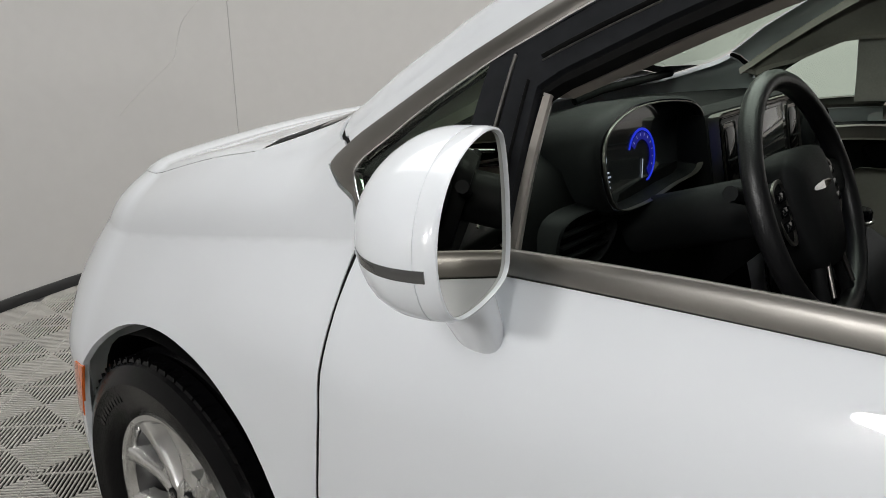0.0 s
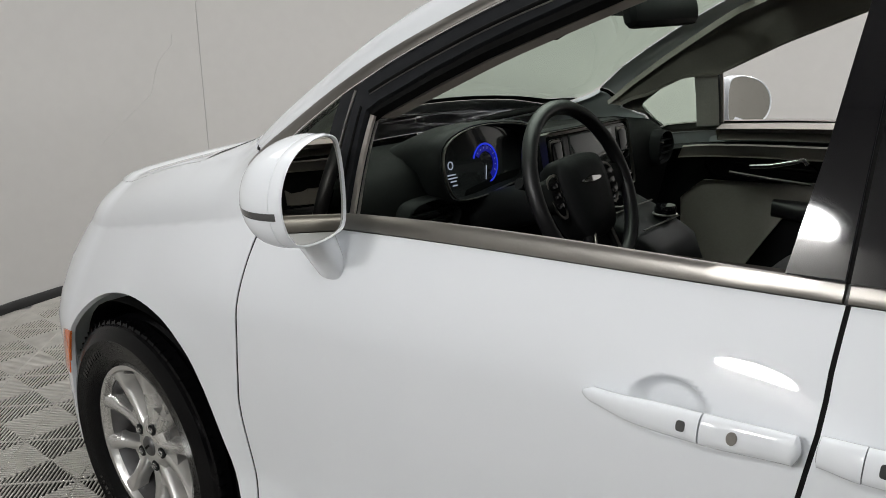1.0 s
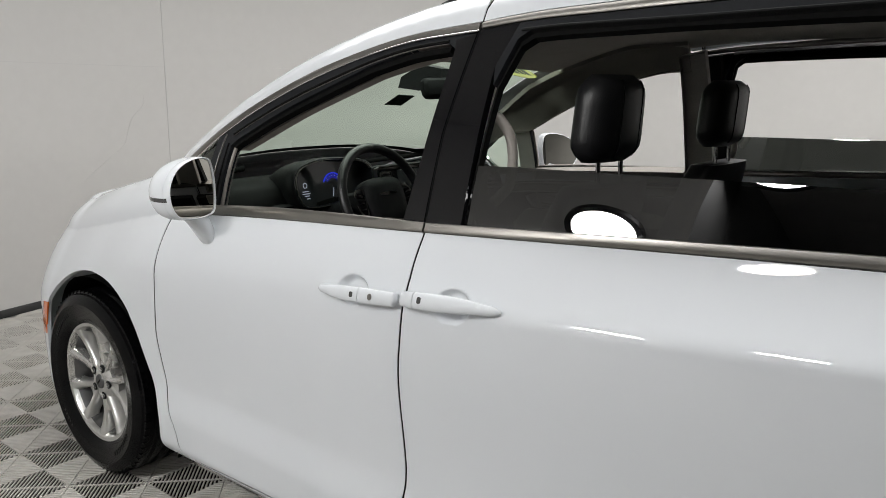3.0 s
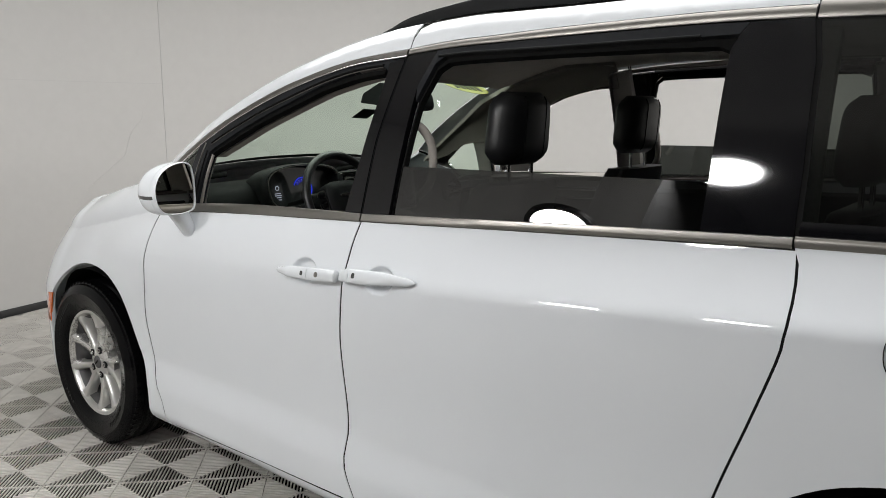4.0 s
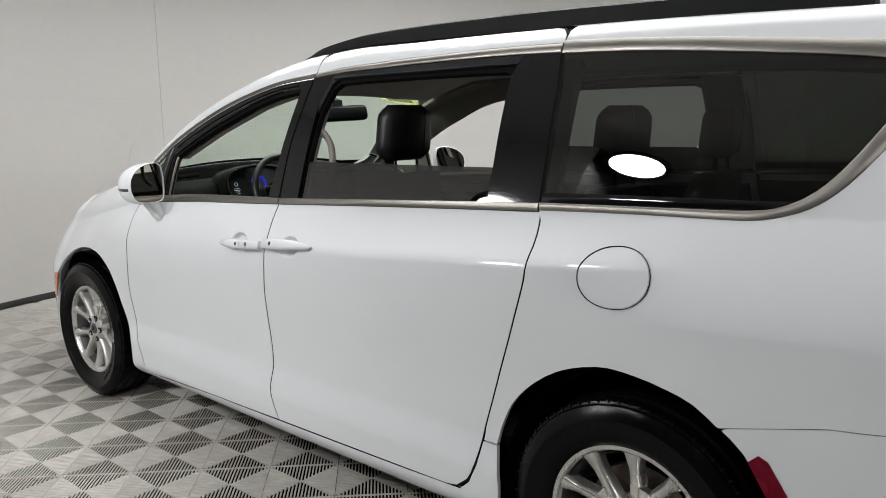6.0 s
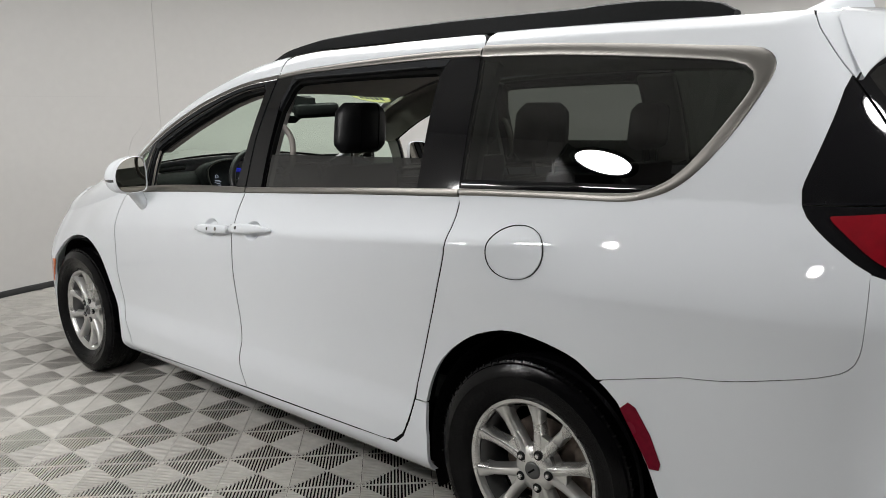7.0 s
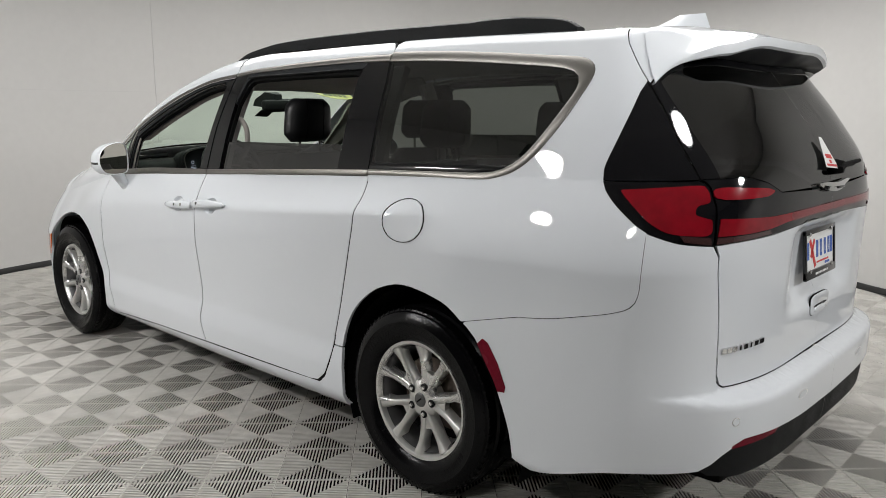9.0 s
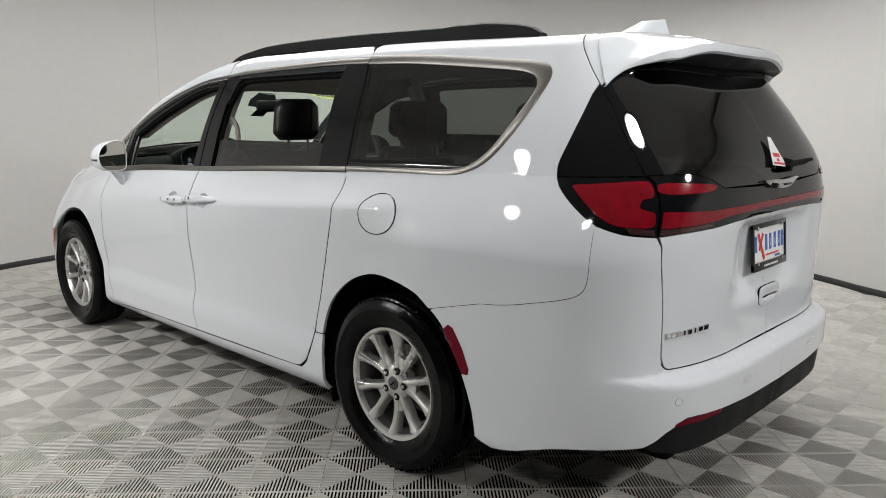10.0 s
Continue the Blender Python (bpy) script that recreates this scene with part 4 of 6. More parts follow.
def wheel(name, at, side):
    hub_y = at[1] * side
    root = new(name)
    root.parent = van
    root.matrix_basis = Matrix.Translation((at[0], hub_y, at[2])) @ (Matrix.Identity(4) if side == 1 else Matrix.Rotation(PI, 4, "Z"))
    tagged(root, "silver ten-spoke alloy wheel with a black tyre")
    # tyre, outer face towards +y
    bm = bmesh.new()
    prof = [(WR - 0.004, 0.0), (WR + 0.012, 0.022), (WR + 0.045, 0.037), (WR + 0.08, 0.040), (WR + 0.083, 0.0415), (WR + 0.088, 0.040), (TR - 0.028, 0.033), (TR - 0.016, 0.026), (TR - 0.012, 0.018)]
    tread = []
    for k, y in enumerate(np.linspace(0.015, -0.165, 25)):
        groove = k in (5, 6, 11, 12, 13, 18, 19)
        tread.append((TR - 0.006 * abs((y + 0.075) / 0.09) ** 3 - (0.008 if groove else 0), y))
    back = [(TR - 0.02, -0.185), (WR + 0.08, -0.195), (WR + 0.02, -0.185), (WR - 0.01, -0.165)]
    lathe(bm, prof + tread + back, 96)
    tyre = part("tyre", bm, TYRE, root, "black tyre", 30)
    bm = bmesh.new()
    for i in range(72):
        a = 2 * PI * i / 72
        for y, w in ((0.004, 0.03), (-0.155, 0.03)):
            box(bm, (0.0045, w, 0.02), (0, 0, 0))
            bmesh.ops.transform(bm, matrix=Matrix.Rotation(a, 4, "Y") @ Matrix.Translation((0, y, TR - 0.0125)) @ Matrix.Rotation(0.12, 4, "X"), verts=bm.verts[-8:])
    tagged(part("tread", bm, TYRE, tyre, "tread blocks", 0), kind="stuff")
    # raised sidewall marks
    bm = bmesh.new()
    for a0, count in ((0.5, 9), (3.7, 9), (2.2, 5)):
        for i in range(count):
            a = a0 + i * 0.062
            w = 0.007 + 0.004 * ((i * 7) % 3) / 2
            r = bmesh.ops.create_cube(bm, size=1.0)
            bmesh.ops.transform(bm, matrix=Matrix.Rotation(a, 4, "Y") @ Matrix.Translation((0, 0.0375, WR + 0.055)) @ Matrix.Diagonal((w, 0.0024, 0.018, 1)), verts=r["verts"])
    tagged(part("sidewall_marks", bm, TYRE, tyre, "raised sidewall lettering as bars", 0), kind="stuff")
    # rim
    bm = bmesh.new()
    lathe(bm, [(WR - 0.017, -0.015), (WR - 0.011, 0.004), (WR - 0.005, 0.012), (WR + 0.006, 0.014), (WR + 0.008, 0.008), (WR + 0.002, -0.004)], 80)
    rim = part("rim", bm, ALLOY, root, "silver alloy rim", 40)
    # barrel colour holds the shade behind the spokes
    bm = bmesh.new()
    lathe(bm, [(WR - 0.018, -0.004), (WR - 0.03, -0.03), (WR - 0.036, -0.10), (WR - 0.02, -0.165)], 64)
    part("barrel", bm, ALLOY_D, rim, "inner barrel, alloy darkened for the shade behind the spokes", 40)
    # hub and spokes
    bm = bmesh.new()
    lathe(bm, [(0.0, -0.002), (0.033, -0.002), (0.048, -0.004), (0.062, -0.008), (0.072, -0.016), (0.076, -0.03), (0.076, -0.06), (0.0, -0.06)], 40)
    part("hub", bm, ALLOY, rim, "silver hub", 35)
    bm = bmesh.new()
    lathe(bm, [(0.0, 0.004), (0.022, 0.004), (0.026, 0.002), (0.029, -0.003)], 32)
    cap = part("centre_cap", bm, ALLOY_D, rim, "round centre cap", 35)
    bm = bmesh.new()
    box(bm, (0.028, 0.003, 0.006), (0, 0.0045, 0), 0.001, Matrix.Rotation(0.7, 3, "Y"))
    part("cap_mark", bm, RUBBER, rim, "plain oblong mark", 0)
    for i in range(5):
        base = 2 * PI * i / 5 + radians(73)
        arm = base + PI / 5
        out_d, tan = Vector((math.cos(arm), 0, math.sin(arm))), Vector((-math.sin(arm), 0, math.cos(arm)))
        for s in (1, -1):
            bm = bmesh.new()
            rows = []
            for k in range(13):
                t = k / 12
                r = 0.050 + (WR - 0.010 - 0.050) * t
                lat = 0.009 + 0.059 * t ** 1.2
                w = 0.0170 - 0.0030 * smooth(t * 1.4) + 0.009 * smooth((t - 0.70) / 0.30)
                y0 = -0.006 - 0.005 * math.sin(PI * t) + 0.015 * t ** 2
                c = out_d * math.sqrt(r * r - lat * lat) + tan * (lat * s) if r > lat else tan * (lat * s)
                side_d = (tan - out_d * (0.35 * s)).normalized()
                rows.append([c + side_d * w * a + Vector((0, y0 + b, 0)) for a, b in ((-1.35, -0.036), (-1.10, -0.014), (-0.80, -0.002), (-0.66, 0.0005), (0.0, 0.0012), (0.66, 0.0005), (0.80, -0.002), (1.10, -0.014), (1.35, -0.036))])
            hull(bm, rows)
            part("spoke", bm, ALLOY, rim, "", 50)
        bm = bmesh.new()
        web = []
        for k in range(7):
            r = 0.050 + 0.066 * k / 6
            w = (0.009 + 0.059 * ((r - 0.050) / (WR - 0.060)) ** 1.2) * (1.0 if k < 6 else 0.8)
            web.append([out_d * r + tan * w * a + Vector((0, b, 0)) for a, b in ((-1, -0.04), (-1, -0.012), (0, -0.0105 - 0.003 * k / 6), (1, -0.012), (1, -0.04))])
        hull(bm, web)
        part("spoke_web", bm, ALLOY, rim, "", 50)
        a = base + PI / 5
        bm = bmesh.new()
        c = Vector((math.cos(a) * 0.056, 0, math.sin(a) * 0.056))
        lathe(bm, [(0.0, 0.006), (0.007, 0.005), (0.0095, -0.002), (0.0105, -0.012)], 6, at=c)
        part("lug_nut", bm, CHROME, rim, "chrome wheel nut", 25)
        # no hollow here: a dark disc paints the recess shade round the nut
        bm = bmesh.new()
        lathe(bm, [(0.0, -0.0015), (0.0135, -0.0015), (0.0150, -0.0020), (0.0150, -0.016)], 20, at=c)
        part("nut_well_shade", bm, DARK, rim, "dark disc painting the shade of the nut recess", 35)
    bm = bmesh.new()
    lathe(bm, [(0.06, -0.075), (0.15, -0.075), (0.152, -0.078), (0.152, -0.098), (0.06, -0.10)], 48)
    part("brake_disc", bm, STEEL, root, "worn steel brake disc", 35)
    bm = bmesh.new()
    box(bm, (0.07, 0.06, 0.17), (-0.145, -0.09, 0.01), 0.015)
    part("brake_caliper", bm, STEEL, root, "cast brake caliper")
    return root


for x in (0.0, 3.089):
    for side in (1, -1):
        wheel("front_wheel" if x > 1 else "rear_wheel", (x, 0.925, TR - 0.004), side)
        # wheel well
        bm = bmesh.new()
        r = 0.455 if x < 1 else 0.437
        rows = []
        for k in range(25):
            a = PI * (-0.12 + 1.24 * k / 24)
            cx = x - 0.04 if x < 1 else x - 0.06
            rows.append([Vector((cx + r * math.cos(a), y * side, 0.34 + r * math.sin(a))) for y in ((0.93 if x < 1 else 0.955 - 0.065 * math.cos(a) ** 2), 0.60)])
        vs = [[bm.verts.new(p) for p in q] for q in rows]
        for a, b in zip(vs, vs[1:]):
            bm.faces.new((a[0], a[1], b[1], b[0]))
        bm.faces.new([q[1] for q in vs])
        part("wheel_well", bm, WELL, van, "black wheel well liner", 60)
# underbody
bm = bmesh.new()
box(bm, (3.9, 1.7, 0.06), (1.55, 0, 0.23), 0.02)
box(bm, (0.8, 1.3, 0.06), (-0.65, 0, 0.30), 0.02)
part("underbody", bm, WELL, van, "dark underbody")

# ---- outer fittings ----
def skin_part(name, rows_uv, mat, parent, label="", side=1):
    bm = bmesh.new()
    hull(bm, [[skin(u, v, o, side, True) for u, v, o in r] for r in rows_uv])
    return part(name, bm, mat, parent, label, 45)


def smooth_loop(points, count):
    """A closed Catmull-Rom loop with count points."""
    n = len(points)
    got = []
    for k in range(count):
        s = k * n / count
        i, t = int(s) % n, s - int(s)
        p0, p1, p2, p3 = (points[(i + d) % n] for d in (-1, 0, 1, 2))
        got.append(tuple(0.5 * (2 * p1[a] + (p2[a] - p0[a]) * t + (2 * p0[a] - 5 * p1[a] + 4 * p2[a] - p3[a]) * t * t + (3 * p1[a] - p0[a] - 3 * p2[a] + p3[a]) * t ** 3) for a in (0, 1)))
    return got


FACE = smooth_loop([(-0.121, 0.056), (-0.106, 0.084), (-0.055, 0.093), (0.02, 0.082), (0.078, 0.055), (0.112, 0.012), (0.112, -0.036), (0.082, -0.074), (0.02, -0.088), (-0.07, -0.088), (-0.113, -0.070), (-0.125, 0.0)], 48)


def door_mirror(side):
    root = new("door_mirror")
    root.parent = van
    tagged(root, "white door mirror with a smoked indicator strip")
    c = Vector((2.253, 1.018, 1.168))
    size = 0.95
    yaw = radians(17.5 if side == 1 else 29)
    tip = radians(4)
    e1 = Vector((-math.sin(yaw), math.cos(yaw), 0))
    e2 = Vector((math.cos(yaw) * math.sin(tip), math.sin(yaw) * math.sin(tip), math.cos(tip)))
    e3 = Vector((math.cos(yaw) * math.cos(tip), math.sin(yaw) * math.cos(tip), -math.sin(tip)))

    def at(a, b, d):
        p = c + e1 * (a * 0.88) + e2 * (b * 1.02) + e3 * d
        return Vector((p.x, p.y * side, p.z))

    def ring(scale, d, up=0.0, out=0.0):
        return [at(a * size * scale + out, b * size * scale + up, d) for a, b in FACE]

    bm = bmesh.new()
    rows = []
    for k in range(13):
        t = k / 12
        s = (1 - t ** 2.6) ** 0.5 if t < 1 else 0.0
        rows.append(ring(max(s, 0.03) * 1.0, 0.020 + 0.092 * t, 0.006 * t, 0.004 * t))
    hull(bm, rows)
    part("housing", bm, PAINT, root, "white mirror housing", 60)
    bm = bmesh.new()
    hull(bm, [ring(0.99, 0.0205), ring(1.0, 0.018), ring(0.995, 0.004), ring(0.978, -0.002), ring(0.955, -0.003), ring(0.938, -0.001), ring(0.936, 0.006)], caps=False)
    part("mirror_frame", bm, PAINT, root, "white mirror rim", 50)
    bm = bmesh.new()
    hull(bm, [ring(0.985, 0.0185), ring(0.985, 0.0225)])
    part("housing_seam", bm, RUBBER, root, "dark seam round the rim", 50)
    bm = bmesh.new()
    bm.faces.new([bm.verts.new(at(a * 0.937 * size, b * 0.937 * size, 0.0012 + 0.006 * (a * a + b * b) / 0.02 * 0.12)) for a, b in FACE])
    bmesh.ops.solidify(bm, geom=bm.faces[:], thickness=0.003)
    part("mirror_glass", bm, MIRROR, root, "mirror glass", 30)
    # indicator strip along the outer flank, lower half
    bm = bmesh.new()
    rows = []
    for t in np.linspace(-0.12, 0.80, 16):
        s = (1 - max(t, 0.0) ** 2.6) ** 0.5
        d = 0.020 + 0.092 * t
        drop = -0.019 - 0.001 * max(t, 0.0)
        row = []
        for h, lift in ((0.0058, -0.004), (0.0058, 0.0010), (0.0, 0.0015), (-0.0058, 0.0010), (-0.0058, -0.004)):
            q = (drop + h) / size
            i = min((k for k in range(48) if FACE[k][0] > 0), key=lambda k: abs(FACE[k][1] - q))
            j = i + 1 if FACE[(i + 1) % 48][1] < FACE[i][1] and q < FACE[i][1] else i - 1
            i2, j2 = FACE[i], FACE[j % 48]
            f = (q - i2[1]) / (j2[1] - i2[1])
            a = (i2[0] + (j2[0] - i2[0]) * f) * size
            row.append(at(a * s + 0.004 * max(t, 0.0) + lift, (drop + h) * s + 0.006 * max(t, 0.0), d))
        rows.append(row)
    hull(bm, rows)
    part("indicator", bm, SMOKE, root, "smoked indicator strip", 45)
    # foot on the door: a wedge that widens upwards into the housing
    bm = bmesh.new()
    foot = superoval(1, 1, 2.4, 24)
    rows = []
    for t in np.linspace(0, 1, 11):
        base = Vector((2.312, 0.912, 0.970)).lerp(Vector((2.313, 0.985, 1.105)), t)
        w = 0.030 + 0.020 * t ** 0.7
        d = 0.016 + 0.020 * t
        rows.append([Vector((base.x + a * w - 0.4 * b * d, (base.y + b * d) * side, base.z - 0.35 * b * d)) for a, b in foot])
    hull(bm, rows)
    part("mirror_foot", bm, PAINT, root, "white mirror foot", 60)
    return root


def door_handle(u0, u1, split, key, side):
    """A pull handle on the skin from u0 (free end) to u1 (fixed end), with a slit at split."""
    root = new("door_handle")
    root.parent = van
    tagged(root, "white pull handle with a small black sensor button")

    def mid(u):
        return 0.8235 + (1.6 - u) * 0.014 + (0.006 if u < 1.482 else 0.0)

    def bar(ua, ub, name, label, half, lift, blunt):
        rows = []
        for t in [0.0, 0.002, 0.01, 0.03, 0.06] + list(np.linspace(0.1, 0.9, 13)) + [0.94, 0.97, 0.99, 0.998, 1.0]:
            u = ua + (ub - ua) * t
            h, l = half(t), lift(t)
            tip = min(1.0, (max(t, 0.0006) / blunt[0]) ** 0.5) * min(1.0, (max(1 - t, 0.0006) / blunt[1]) ** 0.5)
            rows.append([(u, mid(u) + b * h * tip, l + a * 0.0115 * tip) for a, b in superoval(1, 1, 2.4, 20)])
        return skin_part(name, rows, PAINT, root, label, side)

    bar(u0, split, "grip", "white tapering grip", lambda t: 0.0095 + 0.0070 * smooth(t * 1.3), lambda t: 0.008 + 0.020 * smooth(t * 2.0), (0.10, 0.002))
    bar(split + (u1 - split) * 0.016, u1, "end_cap", "white fixed end", lambda t: 0.0170 - 0.001 * t, lambda t: 0.028 - 0.012 * smooth(t), (0.002, 0.06))
    s = 1 if u1 > u0 else -1
    b = split - s * 0.020
    skin_part("sensor_button", [[(b + 0.0055 * a, mid(b) + 0.0055 * q, o) for a, q in superoval(1, 1, 3.5, 16)] for o in (0.03, 0.0405)], SMOKE, root, "small black button", side)
    if key:
        k = split + (u1 - split) * 0.36
        skin_part("key_hole", [[(k + 0.006 * math.cos(q), mid(k) + 0.0065 * math.sin(q), o) for q in np.linspace(0, 2 * PI, 18, endpoint=False)] for o in (0.02, 0.0375)], SATIN, root, "small round metal lock", side)


for side in (1, -1):
    door_mirror(side)
    door_handle(1.766, 1.489, 1.596, side == 1, side)
    door_handle(1.208, 1.474, 1.425, False, side)
    # roof rail
    root = new("roof_rail")
    root.parent = van
    tagged(root, "black roof rail along the roof edge")
    bm = bmesh.new()
    rows = []
    TOPZ = [(-0.41, 1.718), (-0.36, 1.745), (-0.25, 1.762), (-0.1, 1.772), (0.02, 1.772), (0.05, 1.768), (0.6, 1.773), (1.1, 1.768), (1.35, 1.758), (1.42, 1.750), (1.6, 1.722), (1.71, 1.682)]
    for x in np.linspace(-0.41, 1.71, 54):
        y = 0.535 + 0.02 * math.sin(PI * (x + 0.4) / 2.1) + (0.0 if x < 1.3 else 0.03 * (x - 1.3))
        zt = lerp_table(x, TOPZ)
        zr = lerp_table(x, TOP) - (lerp_table(x, TOP) - lerp_table(x, ZRAIL)) * 0.8 * (y / lerp_table(x, WRAIL)) ** 2 - 0.006
        zt = max(zt, zr + 0.008)
        rows.append([Vector((x, (y + a) * side, zr + (zt - zr) * b)) for a, b in ((-0.024, 0), (0.026, 0), (0.027, 0.5), (0.021, 0.9), (0.008, 1.0), (-0.010, 1.0), (-0.020, 0.9), (-0.025, 0.5))])
    hull(bm, rows)
    part("rail_bar", bm, DARK, root, "black rail", 40)
    # park sensors in the rear bumper
    for u, v in ((-1.108, 0.305), (-1.354, 0.302)):
        b = skin_part("park_sensor", [[(u + 0.011 * math.cos(q), v + 0.011 * math.sin(q), o) for q in np.linspace(0, 2 * PI, 16, endpoint=False)] for o in (-0.004, 0.0015)], PAINT, van, "round white parking sensor", side)
        skin_part("sensor_ring", [[(u + 0.0135 * math.cos(q), v + 0.0135 * math.sin(q), o) for q in np.linspace(0, 2 * PI, 16, endpoint=False)] for o in (-0.004, 0.0006)], ALLOY, b, "thin grey ring", side)

# aerial fin
bm = bmesh.new()
rows = []
for t in np.linspace(0, 1, 10):
    z = 1.724 + 0.072 * t
    xf, xr = -0.30 - 0.21 * t ** 0.8, -0.645 + 0.03 * t
    w = 0.030 * (1 - t) + 0.007
    rows.append([Vector((xf + (xr - xf) * s, w * math.sin(PI * min(max(s, 0.02), 0.98)) ** 0.7 * d, z)) for s, d in [(s, 1) for s in np.linspace(0.0, 1, 9)] + [(s, -1) for s in np.linspace(1, 0.0, 9)[1:-1]]])
hull(bm, rows)
part("aerial_fin", bm, PAINT, van, "white shark-fin aerial", 60)

# number plate holder with its plate
px = -1.086
plate = new("number_plate")
plate.parent = gate
tagged(plate, "white advertising plate in a black frame")
lean = Matrix.Translation((px, 0.005, 0.942)) @ Matrix.Rotation(radians(-90), 4, "Z") @ Matrix.Rotation(radians(90 - 5), 4, "X")
bm = bmesh.new()
for w, h, x, y in ((0.324, 0.018, 0, 0.078), (0.324, 0.030, 0, -0.072), (0.014, 0.17, 0.155, 0), (0.014, 0.17, -0.155, 0)):
    box(bm, (w, h, 0.012), (x, y, 0.008), 0.003)
bmesh.ops.transform(bm, matrix=lean, verts=bm.verts)
part("plate_frame", bm, PIANO, plate, "black plate frame")
bm = bmesh.new()
box(bm, (0.30, 0.15, 0.003), (0, 0, 0.006))
bmesh.ops.transform(bm, matrix=lean, verts=bm.verts)
part("plate_sheet", bm, WHITE_P, plate, "white plate", 0)


def print_bar(x, y, w, h, mat, turn=0.0, name="print_bar"):
    bm = bmesh.new()
    box(bm, (w, h, 0.001), (x, y, 0.0083), turn=Matrix.Rotation(turn, 3, "Z"))
    bmesh.ops.transform(bm, matrix=lean, verts=bm.verts)
    part(name, bm, mat, plate, "", 0)


for x in (-0.125, -0.028, 0.012, 0.056, 0.098, 0.128):
    print_bar(x, 0.012, 0.021, 0.060, BLUE_P)
    print_bar(x, 0.012, 0.008, 0.036, WHITE_P, name="print_gap") if x not in (0.128, -0.028) else None
print_bar(-0.076, 0.0, 0.018, 0.112, RED_P, 0.5)
print_bar(-0.076, 0.018, 0.016, 0.07, RED_P, -0.55)
print_bar(0.03, -0.036, 0.13, 0.006, RED_P)
print_bar(0.08, -0.048, 0.05, 0.008, BLUE_P)
for x in (-0.115, 0.115):
    for y in (0.070, -0.060):
        bm = bmesh.new()
        lathe(bm, [(0.0, 0.017), (0.006, 0.016), (0.008, 0.012)], 10, axis="z", at=(x, y, 0))
        bmesh.ops.transform(bm, matrix=lean, verts=bm.verts)
        part("plate_screw", bm, CHROME, plate, "", 30)
bm = bmesh.new()
for i in range(9):
    box(bm, (0.010, 0.007, 0.001), (-0.06 + i * 0.015, -0.073, 0.0145))
bmesh.ops.transform(bm, matrix=lean, verts=bm.verts)
tagged(part("frame_print", bm, WHITE_P, plate, "row of small pale marks", 0), kind="stuff")

# winged badge, model badge, gate handle, wiper, sticker
bm = bmesh.new()
rows = []
for t in np.linspace(-1, 1, 31):
    h = 0.0145 * (1 - abs(t) ** 3) + 0.001
    zz = 1.174 + 0.018 * abs(t) ** 1.6
    xx = -1.128 + 0.012 * t * t
    rows.append([Vector((xx - 0.004, 0.165 * t, zz - h)), Vector((xx - 0.009, 0.165 * t, zz)), Vector((xx - 0.004, 0.165 * t, zz + h)), Vector((xx + 0.006, 0.165 * t, zz + h)), Vector((xx + 0.006, 0.165 * t, zz - h))])
hull(bm, rows)
part("wing_badge", bm, CHROME, gate, "chrome winged badge", 30)
bm = bmesh.new()
box(bm, (0.008, 0.07, 0.008), (-1.143, 0, 1.174), 0.002)
part("badge_core", bm, PIANO, gate, "dark badge centre")
for i, w in enumerate((0.022, 0.024, 0.022, 0.010, 0.022, 0.010, 0.022, 0.024)):
    u = -1.120 - i * 0.0205
    skin_part("model_badge", [[(u - w * 0.36, 0.494 + q, o) for q, o in ((0.0, -0.002), (0.019, -0.002), (0.017, 0.005), (0.002, 0.005))], [(u + w * 0.36, 0.494 + q, o) for q, o in ((0.0, -0.002), (0.019, -0.002), (0.017, 0.005), (0.002, 0.005))]], CHROME, gate, "chrome badge letter as a plain bar")
HX = lerp_table(0.755, REAR) + 0.015
cup = Matrix.Translation((HX, 0.0, 0.755)) @ Matrix.Rotation(radians(-90), 4, "Z") @ Matrix.Rotation(radians(90), 4, "X")
bm = bmesh.new()
hull(bm, [[cup @ Vector((a * k, b * k, d)) for a, b in superoval(0.094, 0.037, 5, 40)] for k, d in ((1.0, -0.004), (1.0, 0.0030), (0.975, 0.0045))])
cup_ob = part("gate_handle", bm, PAINT, gate, "white recessed gate handle")
# dark rim in place of the shaded gap round the handle
bm = bmesh.new()
hull(bm, [[cup @ Vector((a * k, b * k, d)) for a, b in superoval(0.0947, 0.0377, 5, 40)] for k, d in ((1.0, -0.006), (1.0, 0.0006))])
part("handle_gap_shade", bm, RUBBER, cup_ob, "fine dark rim painting the gap's shade")
# raised dark oval in place of the shaded slot
bm = bmesh.new()
hull(bm, [[cup @ Vector((a * k, b * k - 0.004, d)) for a, b in superoval(0.072, 0.005, 2.5, 30)] for k, d in ((1.0, 0.002), (1.0, 0.0052))])
part("handle_slot_shade", bm, SMOKE, cup_ob, "dark oval painting the slot's shade")
bm = bmesh.new()
hull(bm, [[cup @ Vector((a * k, b * k - 0.018, d)) for a, b in superoval(0.066, 0.012, 2.5, 30)] for k, d in ((1.0, 0.003), (0.9, 0.0072), (0.6, 0.0082))])
part("handle_lip", bm, PAINT, cup_ob, "white lower lip")
bm = bmesh.new()
lathe(bm, [(0.0, -0.03), (0.022, -0.028), (0.028, 0.0)], 18, axis="x", at=(-1.10, -0.06, 1.238))
tube(bm, [(-1.125, -0.03, 1.23), (-1.12, -0.10, 1.243), (-1.118, -0.22, 1.248), (-1.10, -0.36, 1.247)], lambda t: 0.013 - 0.006 * t, 8)
part("wiper_arm", bm, RUBBER, gate, "black rear wiper arm", 40)
bm = bmesh.new()
